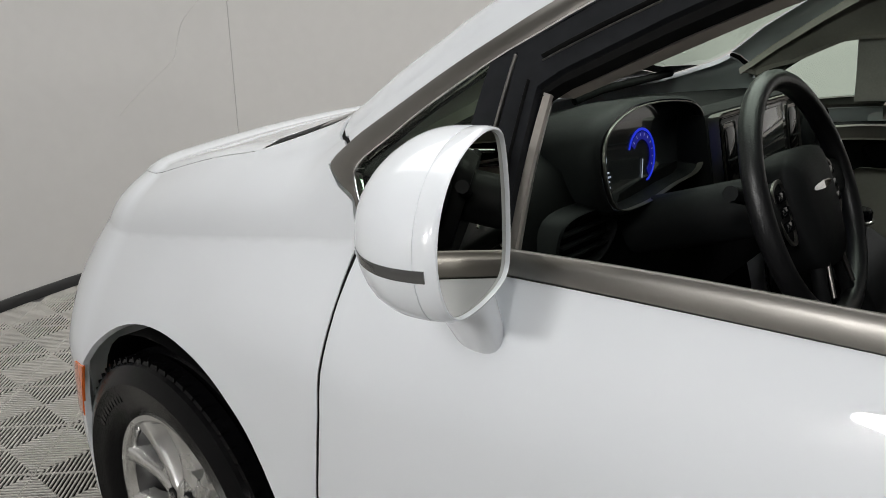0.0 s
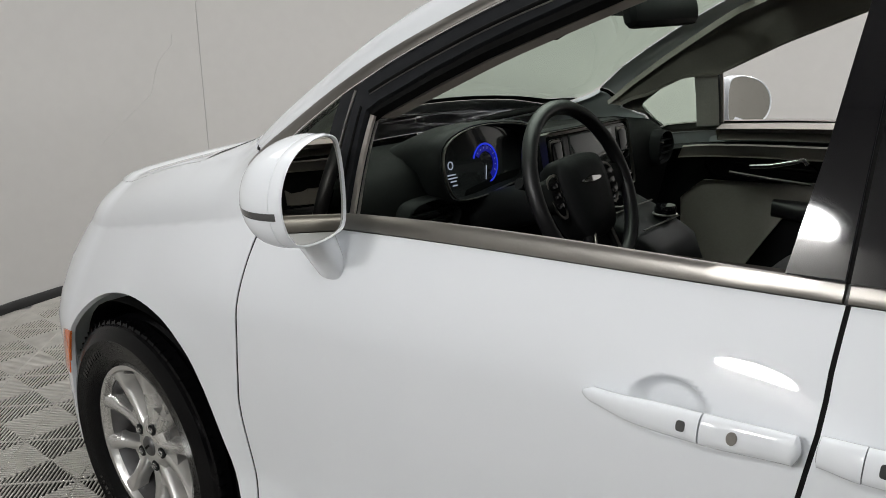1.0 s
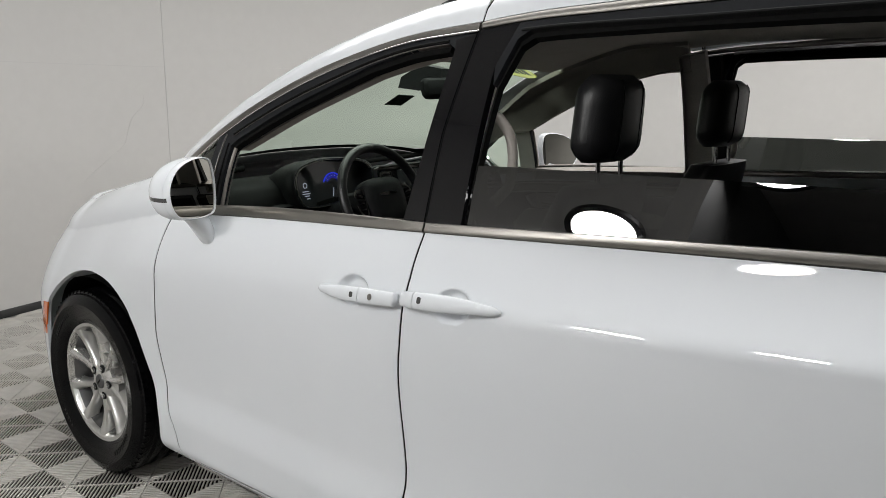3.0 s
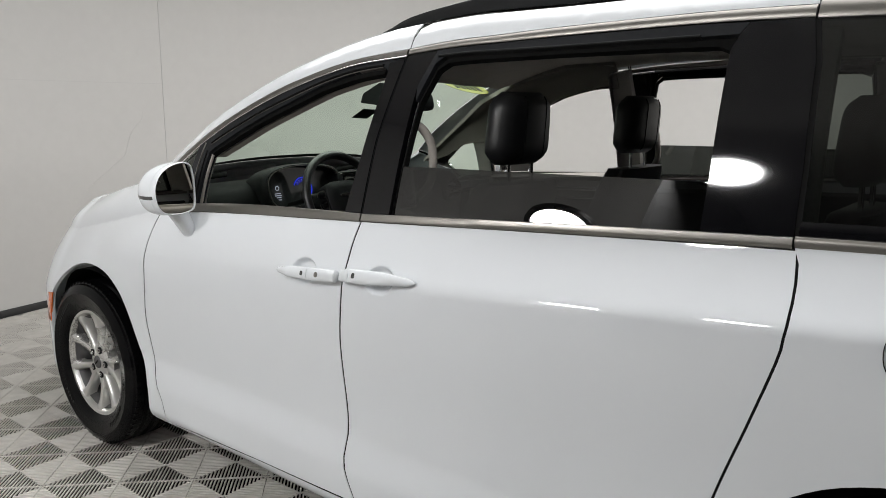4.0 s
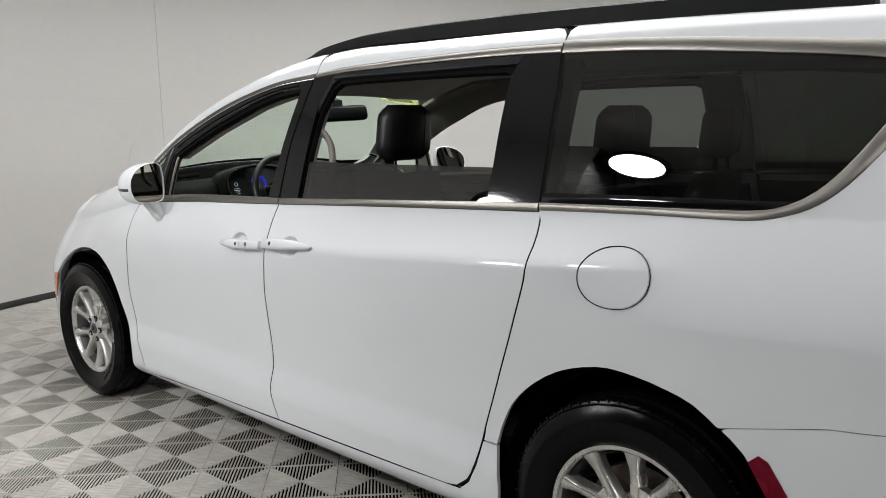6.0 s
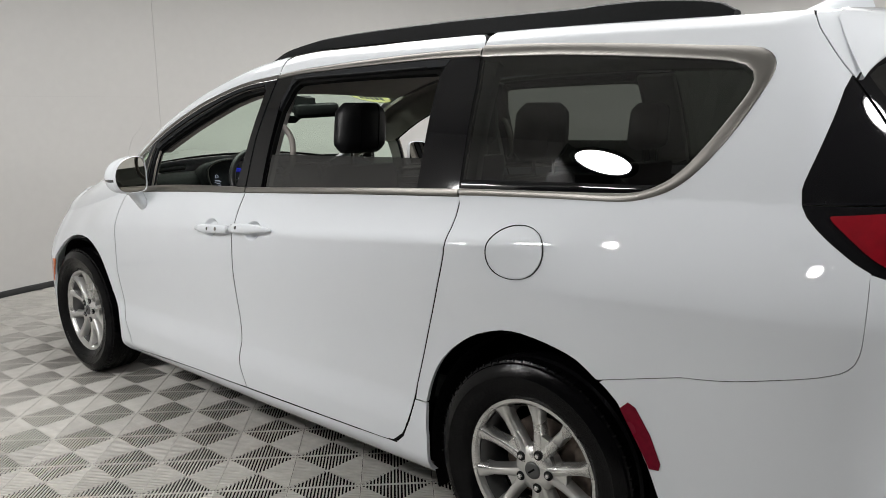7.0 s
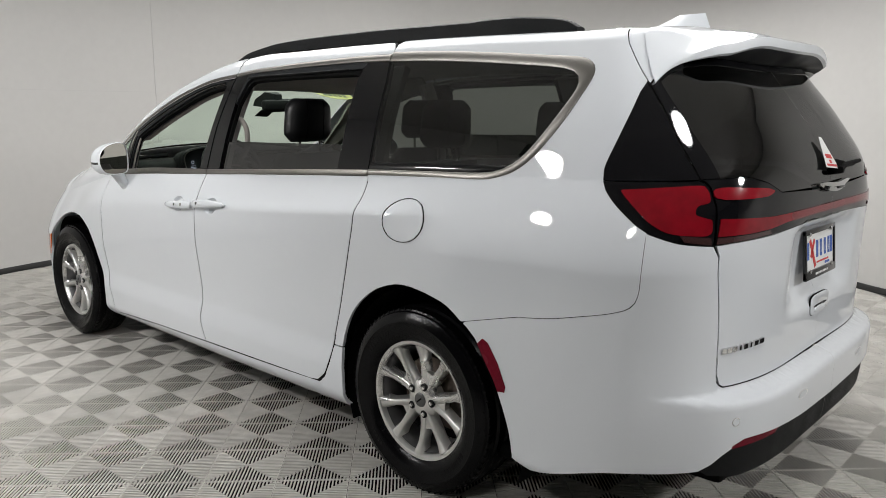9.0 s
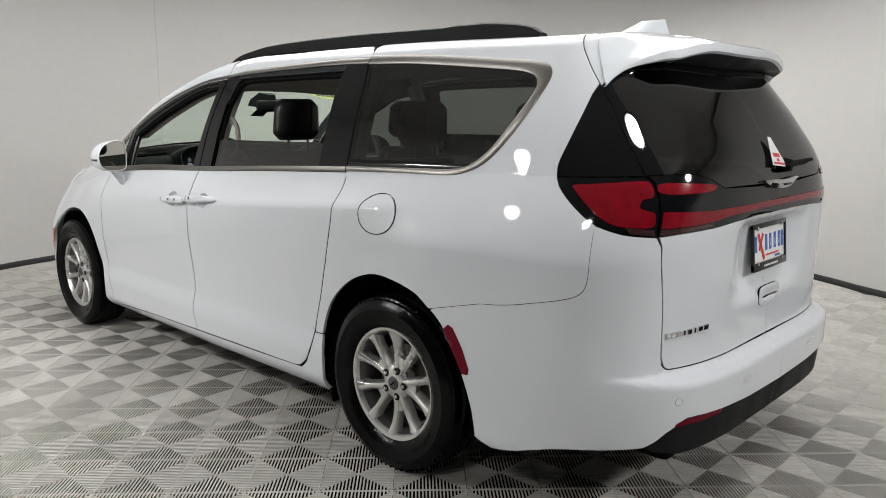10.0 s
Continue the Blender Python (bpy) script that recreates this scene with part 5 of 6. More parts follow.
tube(bm, [(-1.10, -0.10, 1.232), (-1.098, -0.28, 1.236), (-1.07, -0.47, 1.238)], 0.006, 6)
part("wiper_blade", bm, RUBBER, gate, "black wiper blade", 40)
tri_m = Matrix.Translation((-1.092, 0.012, 1.282)) @ Matrix.Rotation(radians(-90), 4, "Z") @ Matrix.Rotation(radians(90 - 28), 4, "X") @ Matrix.Rotation(-0.1, 4, "Z")
bm = bmesh.new()
prism(bm, [(-0.062, -0.05), (0.062, -0.05), (0.012, 0.068), (-0.012, 0.068)], 0.0012, tri_m)
sticker = part("warning_sticker", bm, WHITE_P, gate, "white and red triangular warning sticker", 0)
for w, y, h in ((0.055, -0.006, 0.016), (0.095, -0.040, 0.008), (0.02, -0.026, 0.012)):
    bm = bmesh.new()
    prism(bm, [(-w / 2, y - h / 2), (w / 2, y - h / 2), (w / 2, y + h / 2), (-w / 2, y + h / 2)], 0.0008, tri_m @ Matrix.Translation((0, 0, 0.0013)))
    part("sticker_print", bm, RED_P, sticker, "", 0)
bm = bmesh.new()
box(bm, (0.012, 0.05, 0.006), (-0.935, -0.16, 1.655), 0.002)
part("washer_jet", bm, PIANO, gate, "small black washer jet")

# round studio lamps of the booth, and the added fill lamps of the same make
HOUSING = material("lamp_housing", (0.01, 0.01, 0.01), 0.5, grain=0.2, grain_scale=40)
GLOW = material("lamp_diffuser", (0.9, 0.9, 0.9), 0.5, emission=(1.0, 0.995, 0.985, 9.0))
bm = bmesh.new()
lathe(bm, [(0.0, 0.06), (0.20, 0.05), (0.245, 0.02), (0.245, -0.015), (0.205, -0.015), (0.20, 0.0)], 48, axis="z")
lamp_ob = part("studio_lamp", bm, HOUSING, None, "", 40)
tagged(lamp_ob, "round white studio or added fill lamp in a black ring housing", "lamp", "lamps round the booth")
bm = bmesh.new()
bmesh.ops.create_circle(bm, cap_ends=True, segments=48, radius=0.2)
part("diffuser", bm, GLOW, lamp_ob, "glowing white diffuser", 0)
bm = bmesh.new()
tube(bm, [(0, 0, 0.05), (0, 0, 0.9)], 0.012, 8)
part("drop_rod", bm, HOUSING, lamp_ob, "black rod")
for i, (eye, aim, watts) in enumerate(LAMPS):
    m = look(eye, aim)
    if i == 0:
        lamp_ob.matrix_basis = m
    else:
        copy_thing(lamp_ob, m)

# ---- dark strips in the gaps between the panels, black for the shade there ----
for side in (1, -1):
    for path in (GAP1, GAP2, GAP3, curve([(0.366, 1.65), (0.368, 1.70), (0.378, 1.727), (0.398, 1.741), (0.43, 1.751)], 0.02), [(1.4645, 1.635), (1.4645, 1.70), (1.455, 1.727), (1.42, 1.74), (1.2, 1.742)],
                 [(0.329, 1.015), (0.3325, 1.21), (0.3475, 1.52), (0.366, 1.65)], [(1.487, 1.012), (1.487, 1.3), (1.4755, 1.46), (1.4645, 1.635)], [(0.5, 0.102), (0.8, 0.101), (1.1, 0.098), (1.455, 0.0965), (1.9, 0.084), (2.49, 0.058)]):
        seam("door_gap_shade", path, RUBBER, van, side, 0.006, -0.0018)
    for path in (GAP_H + GAP_H2[1:], GAP_L, SEAM_Q, LAMP_E, [(2.64, 1.578), (2.66, 1.66), (2.705, 1.762)]):
        seam("panel_gap_shade", path, RUBBER, van, side, 0.0045)

# ---- cabin ----
def lining(name, outline, mat, label, out=-0.04, sides=(1, -1), **kw):
    return link_mesh(name, panel_mesh(name, outline, mat, sides, out=out, depth=0.0, **kw), mat, van, label)


lining("headliner", [(2.12, 2.0), (2.11, 1.88), (2.07, 1.80), (1.95, 1.785), (1.7, 1.775), (1.58, 1.74), (1.5, 1.70), (0.4, 1.69), (-0.5, 1.66), (-0.72, 1.70), (-0.85, 1.80), (-1.0, 2.0)], LINER, "grey cloth headliner", -0.05)
for side in (1, -1):
    panel("pillar_lining", [(1.50, 1.59), (1.60, 1.602), (1.80, 1.584), (1.935, 1.551), (2.081, 1.514), (2.217, 1.470), (2.30, 1.445), (2.42, 1.54), (2.55, 1.56), (2.70, 1.74), (2.2, 1.792), (1.7, 1.795), (1.5, 1.75)], TAUPE, van, side, "taupe windscreen pillar lining", out=-0.045, depth=0.02)
    panel("pillar_lining", [(1.545, 1.0), (1.54, 1.3), (1.53, 1.68), (1.43, 1.69), (1.43, 1.3), (1.43, 1.0)], LINER, van, side, "dark grey centre pillar lining", out=-0.06, depth=0.03)
    panel("pillar_lining", [(0.50, 1.0), (0.50, 1.3), (0.51, 1.66), (0.33, 1.66), (0.32, 1.3), (0.31, 1.0)], LINER, van, side, "grey rear pillar lining", out=-0.05, depth=0.03)
    panel("pillar_lining", [(-0.33, 1.0), (-0.46, 1.2), (-0.54, 1.5), (-0.50, 1.58), (-0.62, 1.66), (-0.80, 1.58), (-0.82, 1.3), (-0.85, 1.0)], LINER, van, side, "grey tail pillar lining", out=-0.05, depth=0.0)
    panel("pillar_lining", [(2.302, 1.02), (2.304, 1.42), (2.384, 1.52), (2.384, 1.02)], LINER, van, side, "grey lining of the upright bar", out=-0.034, depth=0.0)
    strip("window_sill_lining", [(2.30, 0.985), (1.9, 0.985), (1.56, 0.985)], [(2.30, 1.02), (1.9, 1.022), (1.56, 1.022)], TAUPE, van, side, -0.03, "taupe window sill", deep=0.07)
    bm = bmesh.new()
    path = curve([(1.41, 0.785 * side, 1.40), (1.375, 0.765 * side, 1.385), (1.345, 0.755 * side, 1.33), (1.34, 0.765 * side, 1.24), (1.37, 0.79 * side, 1.19)], 0.003)
    tube(bm, path, 0.0125, 10)
    part("grab_handle", bm, TAUPE, van, "taupe grab handle on the pillar", 60)

# floor
bm = bmesh.new()
box(bm, (3.7, 1.62, 0.04), (1.0, 0, 0.42), 0.01)
part("cabin_floor", bm, CARPET, van, "dark cabin carpet")

# dashboard
bm = bmesh.new()
sec = [(2.97, 1.07), (2.86, 1.10), (2.66, 1.125), (2.50, 1.125), (2.45, 1.10), (2.425, 1.05), (2.415, 0.99), (2.425, 0.92), (2.44, 0.85), (2.46, 0.70), (2.60, 0.55), (2.97, 0.5)]
rows = []
for y in np.linspace(-0.79, 0.79, 33):
    k = abs(y) / 0.79
    rows.append([Vector((x + 0.03 * k * k * (1 if i > 2 else 0.3) - (0.16 * max(k - 0.6, 0) if i < 2 else 0), y, z - 0.012 * k ** 3 + (0.012 * math.sin(3.2 * y) if 2 <= i <= 4 else 0))) for i, (x, z) in enumerate(sec)])
hull(bm, rows)
dash = part("dashboard", bm, DASH, van, "black moulded dashboard", 60)

# instrument binnacle
bm = bmesh.new()
shape = smooth_loop([(-0.20, 0.02), (-0.175, 0.085), (-0.07, 0.118), (0.08, 0.112), (0.17, 0.085), (0.195, 0.02), (0.165, -0.055), (0.06, -0.07), (-0.07, -0.085), (-0.17, -0.07)], 40)
BIN = Matrix.Translation((2.412, 0.325, 1.105)) @ Matrix.Rotation(radians(8), 4, "Y")


def bin_ring(s, d, dz=0.0):
    return [BIN @ Vector((d, -a * s, b * s * 0.84 + dz)) for a, b in shape]


hull(bm, [bin_ring(0.55, 0.30), bin_ring(1.02, 0.10), bin_ring(1.06, 0.02), bin_ring(1.05, -0.012), bin_ring(1.0, -0.018), bin_ring(0.955, -0.006), bin_ring(0.93, 0.03)], caps=False)
pod = part("instrument_pod", bm, DARK, dash, "black instrument pod", 60)
bm = bmesh.new()
hull(bm, [bin_ring(0.975, -0.0185), bin_ring(0.972, -0.0225), bin_ring(0.955, -0.0225), bin_ring(0.95, -0.012)], caps=False)
part("pod_bezel", bm, SATIN, pod, "thin silver bezel", 60)
bm = bmesh.new()
bm.faces.new([bm.verts.new(p) for p in bin_ring(0.94, 0.028)])
part("gauge_screen", bm, SCREEN, pod, "dark gauge screen", 0)


def gauge_bar(name, y, z, w, h, mat, turn=0.0):
    bm = bmesh.new()
    box(bm, (0.001, w, h), turn=Matrix.Rotation(turn, 3, "X"))
    bmesh.ops.transform(bm, matrix=BIN @ Matrix.Translation((0.0262, -y, z)), verts=bm.verts)
    part(name, bm, mat, pod, "", 0)


def gauge_arc(name, y, z, r0, r1, a0, a1, mat):
    bm = bmesh.new()
    rows = []
    for a in np.linspace(a0, a1, 24):
        rows.append([BIN @ Vector((d, -(y + r * math.sin(a)), z + r * math.cos(a))) for r, d in ((r0, 0.0262), (r1, 0.0262), (r1, 0.0272), (r0, 0.0272))])
    hull(bm, rows)
    part(name, bm, mat, pod, "", 0)


gauge_arc("speed_arc", 0.02, 0.0, 0.046, 0.051, -1.2, 2.9, BLUE)
gauge_arc("speed_glow", 0.02, 0.0, 0.030, 0.044, -1.0, 2.6, material("deep_blue_glow", (0, 0, 0.01), 0.4, emission=(0.01, 0.015, 0.5, 0.35)))
for i in range(9):
    a = -0.8 + i * 0.36
    gauge_bar("tick", 0.02 + 0.039 * math.sin(a), 0.039 * math.cos(a), 0.0015, 0.005, PALE, a)
gauge_bar("needle", 0.018, -0.022, 0.002, 0.034, PALE, 0.2)
gauge_arc("alert_ring", -0.115, 0.012, 0.0075, 0.010, 0, 2 * PI, PALE)
for y, z, w in ((-0.115, -0.010, 0.030), (-0.113, -0.018, 0.036), (-0.110, -0.026, 0.022), (-0.106, -0.036, 0.016)):
    gauge_bar("text_bar", y, z, w, 0.0030, PALE)

# side vents
def vent(at, w, h, parent):
    bm = bmesh.new()
    loop = smooth_loop([(-w, -h * 0.3), (-w * 0.8, h * 0.8), (0.0, h), (w * 0.6, h * 0.75), (w, 0.0), (w * 0.6, -h * 0.8), (0, -h), (-w * 0.8, -h)], 32)
    m = Matrix.Translation(at)
    hull(bm, [[m @ Vector((d, -a * s, b * s)) for a, b in loop] for s, d in ((1.05, 0.03), (1.0, -0.006), (0.94, -0.008), (0.90, 0.012))], caps=False)
    ring = part("air_vent", bm, DARK, parent, "air vent in a dark ring", 60)
    bm = bmesh.new()
    bm.faces.new([bm.verts.new(m @ Vector((0.010, -a * 0.92, b * 0.92))) for a, b in loop])
    part("vent_back", bm, PIANO, ring, "", 0)
    for k in (-0.4, 0.0, 0.4):
        bm = bmesh.new()
        box(bm, (0.012, w * 1.5, 0.004), m @ Vector((0.002, 0, h * k)), 0.001)
        part("vent_slat", bm, DARK, ring)
    return ring


vent((2.412, 0.535, 1.005), 0.095, 0.05, dash)
vent((2.412, -0.68, 1.03), 0.06, 0.055, dash)

# middle stack with screen
STACK = Matrix.Translation((2.365, -0.06, 1.065)) @ Matrix.Rotation(radians(12), 4, "Y")


def stack_box(name, size, at, mat, parent, label="", bevel=0.006):
    bm = bmesh.new()
    box(bm, size, at, bevel)
    bmesh.ops.transform(bm, matrix=STACK, verts=bm.verts)
    return part(name, bm, mat, parent, label)


stack = stack_box("dash_panel", (0.12, 0.48, 0.215), (0.06, -0.02, 0.0), DARK, dash, "black centre stack", 0.03)
stack_box("stack_bezel", (0.014, 0.455, 0.195), (-0.003, -0.02, 0.0), SATIN, stack, "silver frame", 0.02)
stack_box("stack_face", (0.016, 0.435, 0.178), (-0.006, -0.02, 0.0), PIANO, stack, "gloss black face", 0.016)
stack_box("touch_screen", (0.01, 0.235, 0.15), (-0.012, -0.02, 0.005), SCREEN, stack, "dark touch screen", 0.004)
for y in (0.16, -0.20):
    v = stack_box("air_vent", (0.012, 0.065, 0.145), (-0.010, y, 0.006), SATIN, stack, "upright air vent", 0.012)
    stack_box("vent_back", (0.012, 0.052, 0.13), (-0.0125, y, 0.006), PIANO, v, "", 0.01)
    stack_box("vent_slat", (0.01, 0.046, 0.004), (-0.016, y, 0.006), DARK, v, "", 0.001)
for k in range(6):
    stack_box("stack_button", (0.01, 0.022, 0.010), (-0.012, 0.09 - 0.044 * k, -0.082), DARK, stack, "", 0.002)
bm = bmesh.new()
rows = []
for x, z, w in ((2.44, 0.98, 0.16), (2.34, 0.965, 0.155), (2.22, 0.925, 0.145), (2.12, 0.875, 0.135), (2.08, 0.80, 0.12), (2.12, 0.70, 0.11)):
    rows.append([Vector((x, -0.13 + w * a, z + 0.03 * (b - 1))) for a, b in superoval(1, 1, 4, 20)])
hull(bm, rows)
console = part("console", bm, DARK, dash, "black lower console", 50)
for x, y, z, r in ((2.27, -0.07, 0.948, 0.024), (2.18, -0.19, 0.915, 0.030)):
    bm = bmesh.new()
    lathe(bm, [(0.0, 0.03), (r * 0.85, 0.03), (r, 0.024), (r, 0.0)], 24, axis="z", at=(x, y, z))
    knob = part("rotary_knob", bm, PIANO, console, "black rotary knob", 40)
    bm = bmesh.new()
    lathe(bm, [(r * 1.01, 0.001), (r * 1.16, 0.002), (r * 1.16, 0.006), (r * 1.01, 0.008)], 24, axis="z", at=(x, y, z))
    part("knob_ring", bm, SATIN, knob, "silver ring", 40)
for x, z in ((2.245, 0.942), (2.16, 0.908)):
    bm = bmesh.new()
    box(bm, (0.006, 0.22, 0.004), (x, -0.13, z), 0.001, Matrix.Rotation(0.35, 3, "Y"))
    part("console_trim", bm, SATIN, console, "thin silver trim")

# steering wheel
WHEEL = Matrix.Translation((2.138, 0.345, 1.083)) @ Matrix.Rotation(radians(24), 4, "Y")
sw = new("steering_wheel")
sw.parent = van
tagged(sw, "black leather steering wheel with a winged badge")


def wheel_mesh(name, bm, mat, label="", smooth_a=50, parent=None):
    bmesh.ops.transform(bm, matrix=WHEEL, verts=bm.verts)
    return part(name, bm, mat, parent or sw, label, smooth_a)


bm = bmesh.new()
tube(bm, [(0, 0.187 * math.sin(a), 0.187 * math.cos(a)) for a in np.linspace(0, 2 * PI, 64, endpoint=False)], 0.0165, 14, closed=True, up=Vector((1, 0, 0)))
rim_ob = wheel_mesh("wheel_rim", bm, LEATHER, "black leather rim", 80)
bm = bmesh.new()
hub_loop = smooth_loop([(-0.092, 0.040), (-0.06, 0.074), (0.06, 0.074), (0.092, 0.040), (0.086, -0.045), (0.05, -0.105), (-0.05, -0.105), (-0.086, -0.045)], 32)
hull(bm, [[Vector((d, a * s, b * s)) for a, b in hub_loop] for s, d in ((0.9, 0.05), (1.0, 0.03), (1.0, -0.004), (0.96, -0.014), (0.6, -0.024), (0.1, -0.026))])
wheel_mesh("airbag_cover", bm, DARK, "black airbag cover", 60)
for s in (1, -1):
    bm = bmesh.new()
    rows = []
    for t in np.linspace(0, 1, 7):
        rows.append([Vector((0.012 - 0.006 * t + a * 0.012, s * (0.066 + 0.108 * t), -0.004 + 0.012 * t + b * (0.05 - 0.022 * t))) for a, b in superoval(1, 1, 3, 14)])
    hull(bm, rows)
    spoke_ob = wheel_mesh("wheel_spoke", bm, DARK, "black spoke", 60)
    bm = bmesh.new()
    loop = smooth_loop([(0.094, 0.044), (0.132, 0.038), (0.142, 0.0), (0.124, -0.044), (0.098, -0.048), (0.092, 0.0)], 24)
    hull(bm, [[Vector((d, s * (0.116 + (a - 0.116) * q), b * q)) for a, b in loop] for q, d in ((1.0, 0.0), (1.0, -0.0035), (0.88, -0.0035), (0.88, 0.0))], caps=False)
    wheel_mesh("switch_ring", bm, SATIN, "silver switch surround", 50, spoke_ob)
    for z in (0.022, 0.0, -0.022):
        bm = bmesh.new()
        box(bm, (0.008, 0.030, 0.015), (-0.003, s * 0.116, z), 0.003)
        wheel_mesh("wheel_switch", bm, PIANO, "", 40, spoke_ob)
    bm = bmesh.new()
    tube(bm, [(0.0, s * 0.035, -0.075), (0.002, s * 0.055, -0.13), (0.004, s * 0.062, -0.175)], 0.011, 10)
    wheel_mesh("wheel_spoke", bm, DARK, "black lower spoke", 60)
    bm = bmesh.new()
    tube(bm, [(-0.012, s * 0.032, -0.085), (-0.011, s * 0.050, -0.15)], 0.0035, 8)
    wheel_mesh("spoke_trim", bm, SATIN, "silver spoke trim", 60)
bm = bmesh.new()
rows = []
for t in np.linspace(-1, 1, 21):
    h = 0.0055 * (1 - abs(t)) ** 0.4 + 0.0006
    rows.append([Vector((-0.0265 - 0.002 * (1 - abs(t)), 0.042 * t, 0.014 + h * q)) for q in (-1, 1)] + [Vector((-0.02, 0.042 * t, 0.014 + h * q)) for q in (1, -1)])
hull(bm, rows)
wheel_mesh("wheel_badge", bm, CHROME, "small chrome winged badge", 30)
bm = bmesh.new()
tube(bm, [WHEEL @ Vector((0.03, 0, 0)), Vector((2.42, 0.345, 0.98))], 0.05, 16)
part("steering_column", bm, DARK, sw, "black steering column", 60)
for s in (1, -1):
    bm = bmesh.new()
    tube(bm, [WHEEL @ Vector((0.05, 0, 0.0)), WHEEL @ Vector((0.04, 0.17 * s, 0.05))], lambda t: 0.010 + 0.002 * t, 8)
    part("column_stalk", bm, DARK, sw, "black column stalk", 60)

# driving mirror and screen stickers
bm = bmesh.new()
box(bm, (0.045, 0.285, 0.078), (2.17, -0.055, 1.462), 0.03, Matrix.Rotation(radians(12), 3, "Y") @ Matrix.Rotation(radians(-10), 3, "Z"), 3)
rear_view = part("driving_mirror", bm, DARK, van, "black driving mirror under the roof")
bm = bmesh.new()
hull(bm, [[Vector((x, y * w, z)) for y, z in ((-0.5, z0), (0.5, z0), (0.4, z1), (-0.4, z1))] for x, w, z0, z1 in ((2.18, 0.06, 1.47, 1.53), (2.26, 0.12, 1.45, 1.545), (2.34, 0.17, 1.46, 1.50))])
bmesh.ops.translate(bm, verts=bm.verts, vec=(0, -0.03, 0))
part("mirror_stem", bm, DARK, rear_view, "black stem and sensor cover", 40)


def on_screen(name, u, v, du, dv, mat, label, side=1, tilt=0.0):
    corners = [(u - du + tilt, v - dv), (u + du + tilt, v - dv), (u + du - tilt, v + dv), (u - du - tilt, v + dv)]
    return skin_part(name, [[(a, b, o) for a, b in corners] for o in (-0.004, -0.006)], mat, van, label, side)


on_screen("dark_sticker", 2.52, 1.952, 0.04, 0.016, DARK, "small dark sticker on the windscreen", -1)
bm = bmesh.new()
loop = superoval(0.16, 0.062, 2.0, 32)
mm = Matrix.Translation((2.17, -0.47, 1.535)) @ Matrix.Rotation(radians(-90), 4, "Z") @ Matrix.Rotation(radians(4), 4, "Y") @ Matrix.Rotation(radians(28), 4, "X")
prism(bm, loop, 0.0015, mm)
dealer = part("screen_sticker", bm, YELLOW_P, van, "yellow oval sticker inside the windscreen", 0)
for i in range(5):
    bm = bmesh.new()
    prism(bm, [(-0.10 + i * 0.042, -0.028), (-0.072 + i * 0.042, -0.028), (-0.072 + i * 0.042, 0.028), (-0.10 + i * 0.042, 0.028)], 0.001, mm @ Matrix.Translation((0, 0, 0.0016)))
    part("sticker_print", bm, DARK, dealer, "", 0)
for y, w in ((0.62, 0.10), (-0.35, 0.16)):
    bm = bmesh.new()
    tube(bm, [(2.93, y + w * 0.6, 1.10), (2.90, y, 1.125), (2.89, y - w * 2.5, 1.14)], 0.012, 8)
    part("front_wiper", bm, RUBBER, van, "black windscreen wiper at rest", 50)


# seats
def seat(name, x, y, base_z, back_h, head, width, label):
    root = new(name)
    root.parent = van
    root.matrix_basis = Matrix.Translation((x, y, base_z))
    tagged(root, label)
    bm = bmesh.new()
    rows = []
    for t in np.linspace(0, 1, 9):
        xx = 0.46 - 0.52 * t
        k = 1 - 0.25 * (2 * t - 1) ** 6
        rows.append([Vector((xx, width * a * k, 0.03 + 0.085 * b * k + 0.03 * (1 - t))) for a, b in superoval(0.5, 1, 3.5, 28)])
    hull(bm, rows)
    part("seat_cushion", bm, LEATHER, root, "black leather cushion", 60)
    bm = bmesh.new()
    rows = []
    for t in np.linspace(0, 1, 13):
        z = 0.06 + back_h * t
        xx = -0.06 - 0.30 * t * back_h
        w = width * (1.0 - 0.22 * t ** 2.2) * (1 - 0.10 * (2 * t - 1) ** 10)
        d = 0.075 - 0.03 * t
        rows.append([Vector((xx + d * b + 0.02 * abs(a * 2) ** 3 * (1 if b > 0 else 0), w * a, z)) for a, b in superoval(0.5, 1, 3.2, 28)])
    hull(bm, rows)
    back = part("seat_back", bm, LEATHER, root, "black leather seat back", 60)
    if head:
        top = Vector((-0.06 - 0.30 * back_h, 0, 0.06 + back_h))
        bm = bmesh.new()
        rows = []
        for t in np.linspace(0, 1, 13):
            z = top.z + 0.055 + head * t
            e = (1 - abs(2 * t - 1) ** 7) ** 0.5 if 0 < t < 1 else 0.25
            w = 0.140 * (1 - 0.10 * t) * max(e, 0.72)
            d = 0.056 * max(e, 0.45)
            rows.append([Vector((top.x + 0.01 - 0.015 * t + d * b + 0.012 * abs(a) ** 2, w * a, z)) for a, b in superoval(1, 1, 2.8, 28)])
        hull(bm, rows)
        rest = part("headrest", bm, LEATHER, root, "black leather headrest", 70)
        for s in (1, -1):
            bm = bmesh.new()
            tube(bm, [(top.x, 0.062 * s, top.z - 0.04), (top.x + 0.004, 0.062 * s, top.z + 0.09)], 0.0065, 8)
            part("headrest_post", bm, CHROME, rest, "chrome post", 60)
        bm = bmesh.new()
        for s in (1, -1):
            tube(bm, [(top.x + 0.012 - 0.015 * t - 0.0548 * (1 - abs(2 * t - 1) ** 7) ** 0.5, s * 0.052, top.z + 0.055 + head * t) for t in np.linspace(0.06, 0.94, 16)], 0.0018, 5)
        tagged(part("headrest_seam", bm, RUBBER, rest, "stitched seam", 60), kind="stuff")
    return root


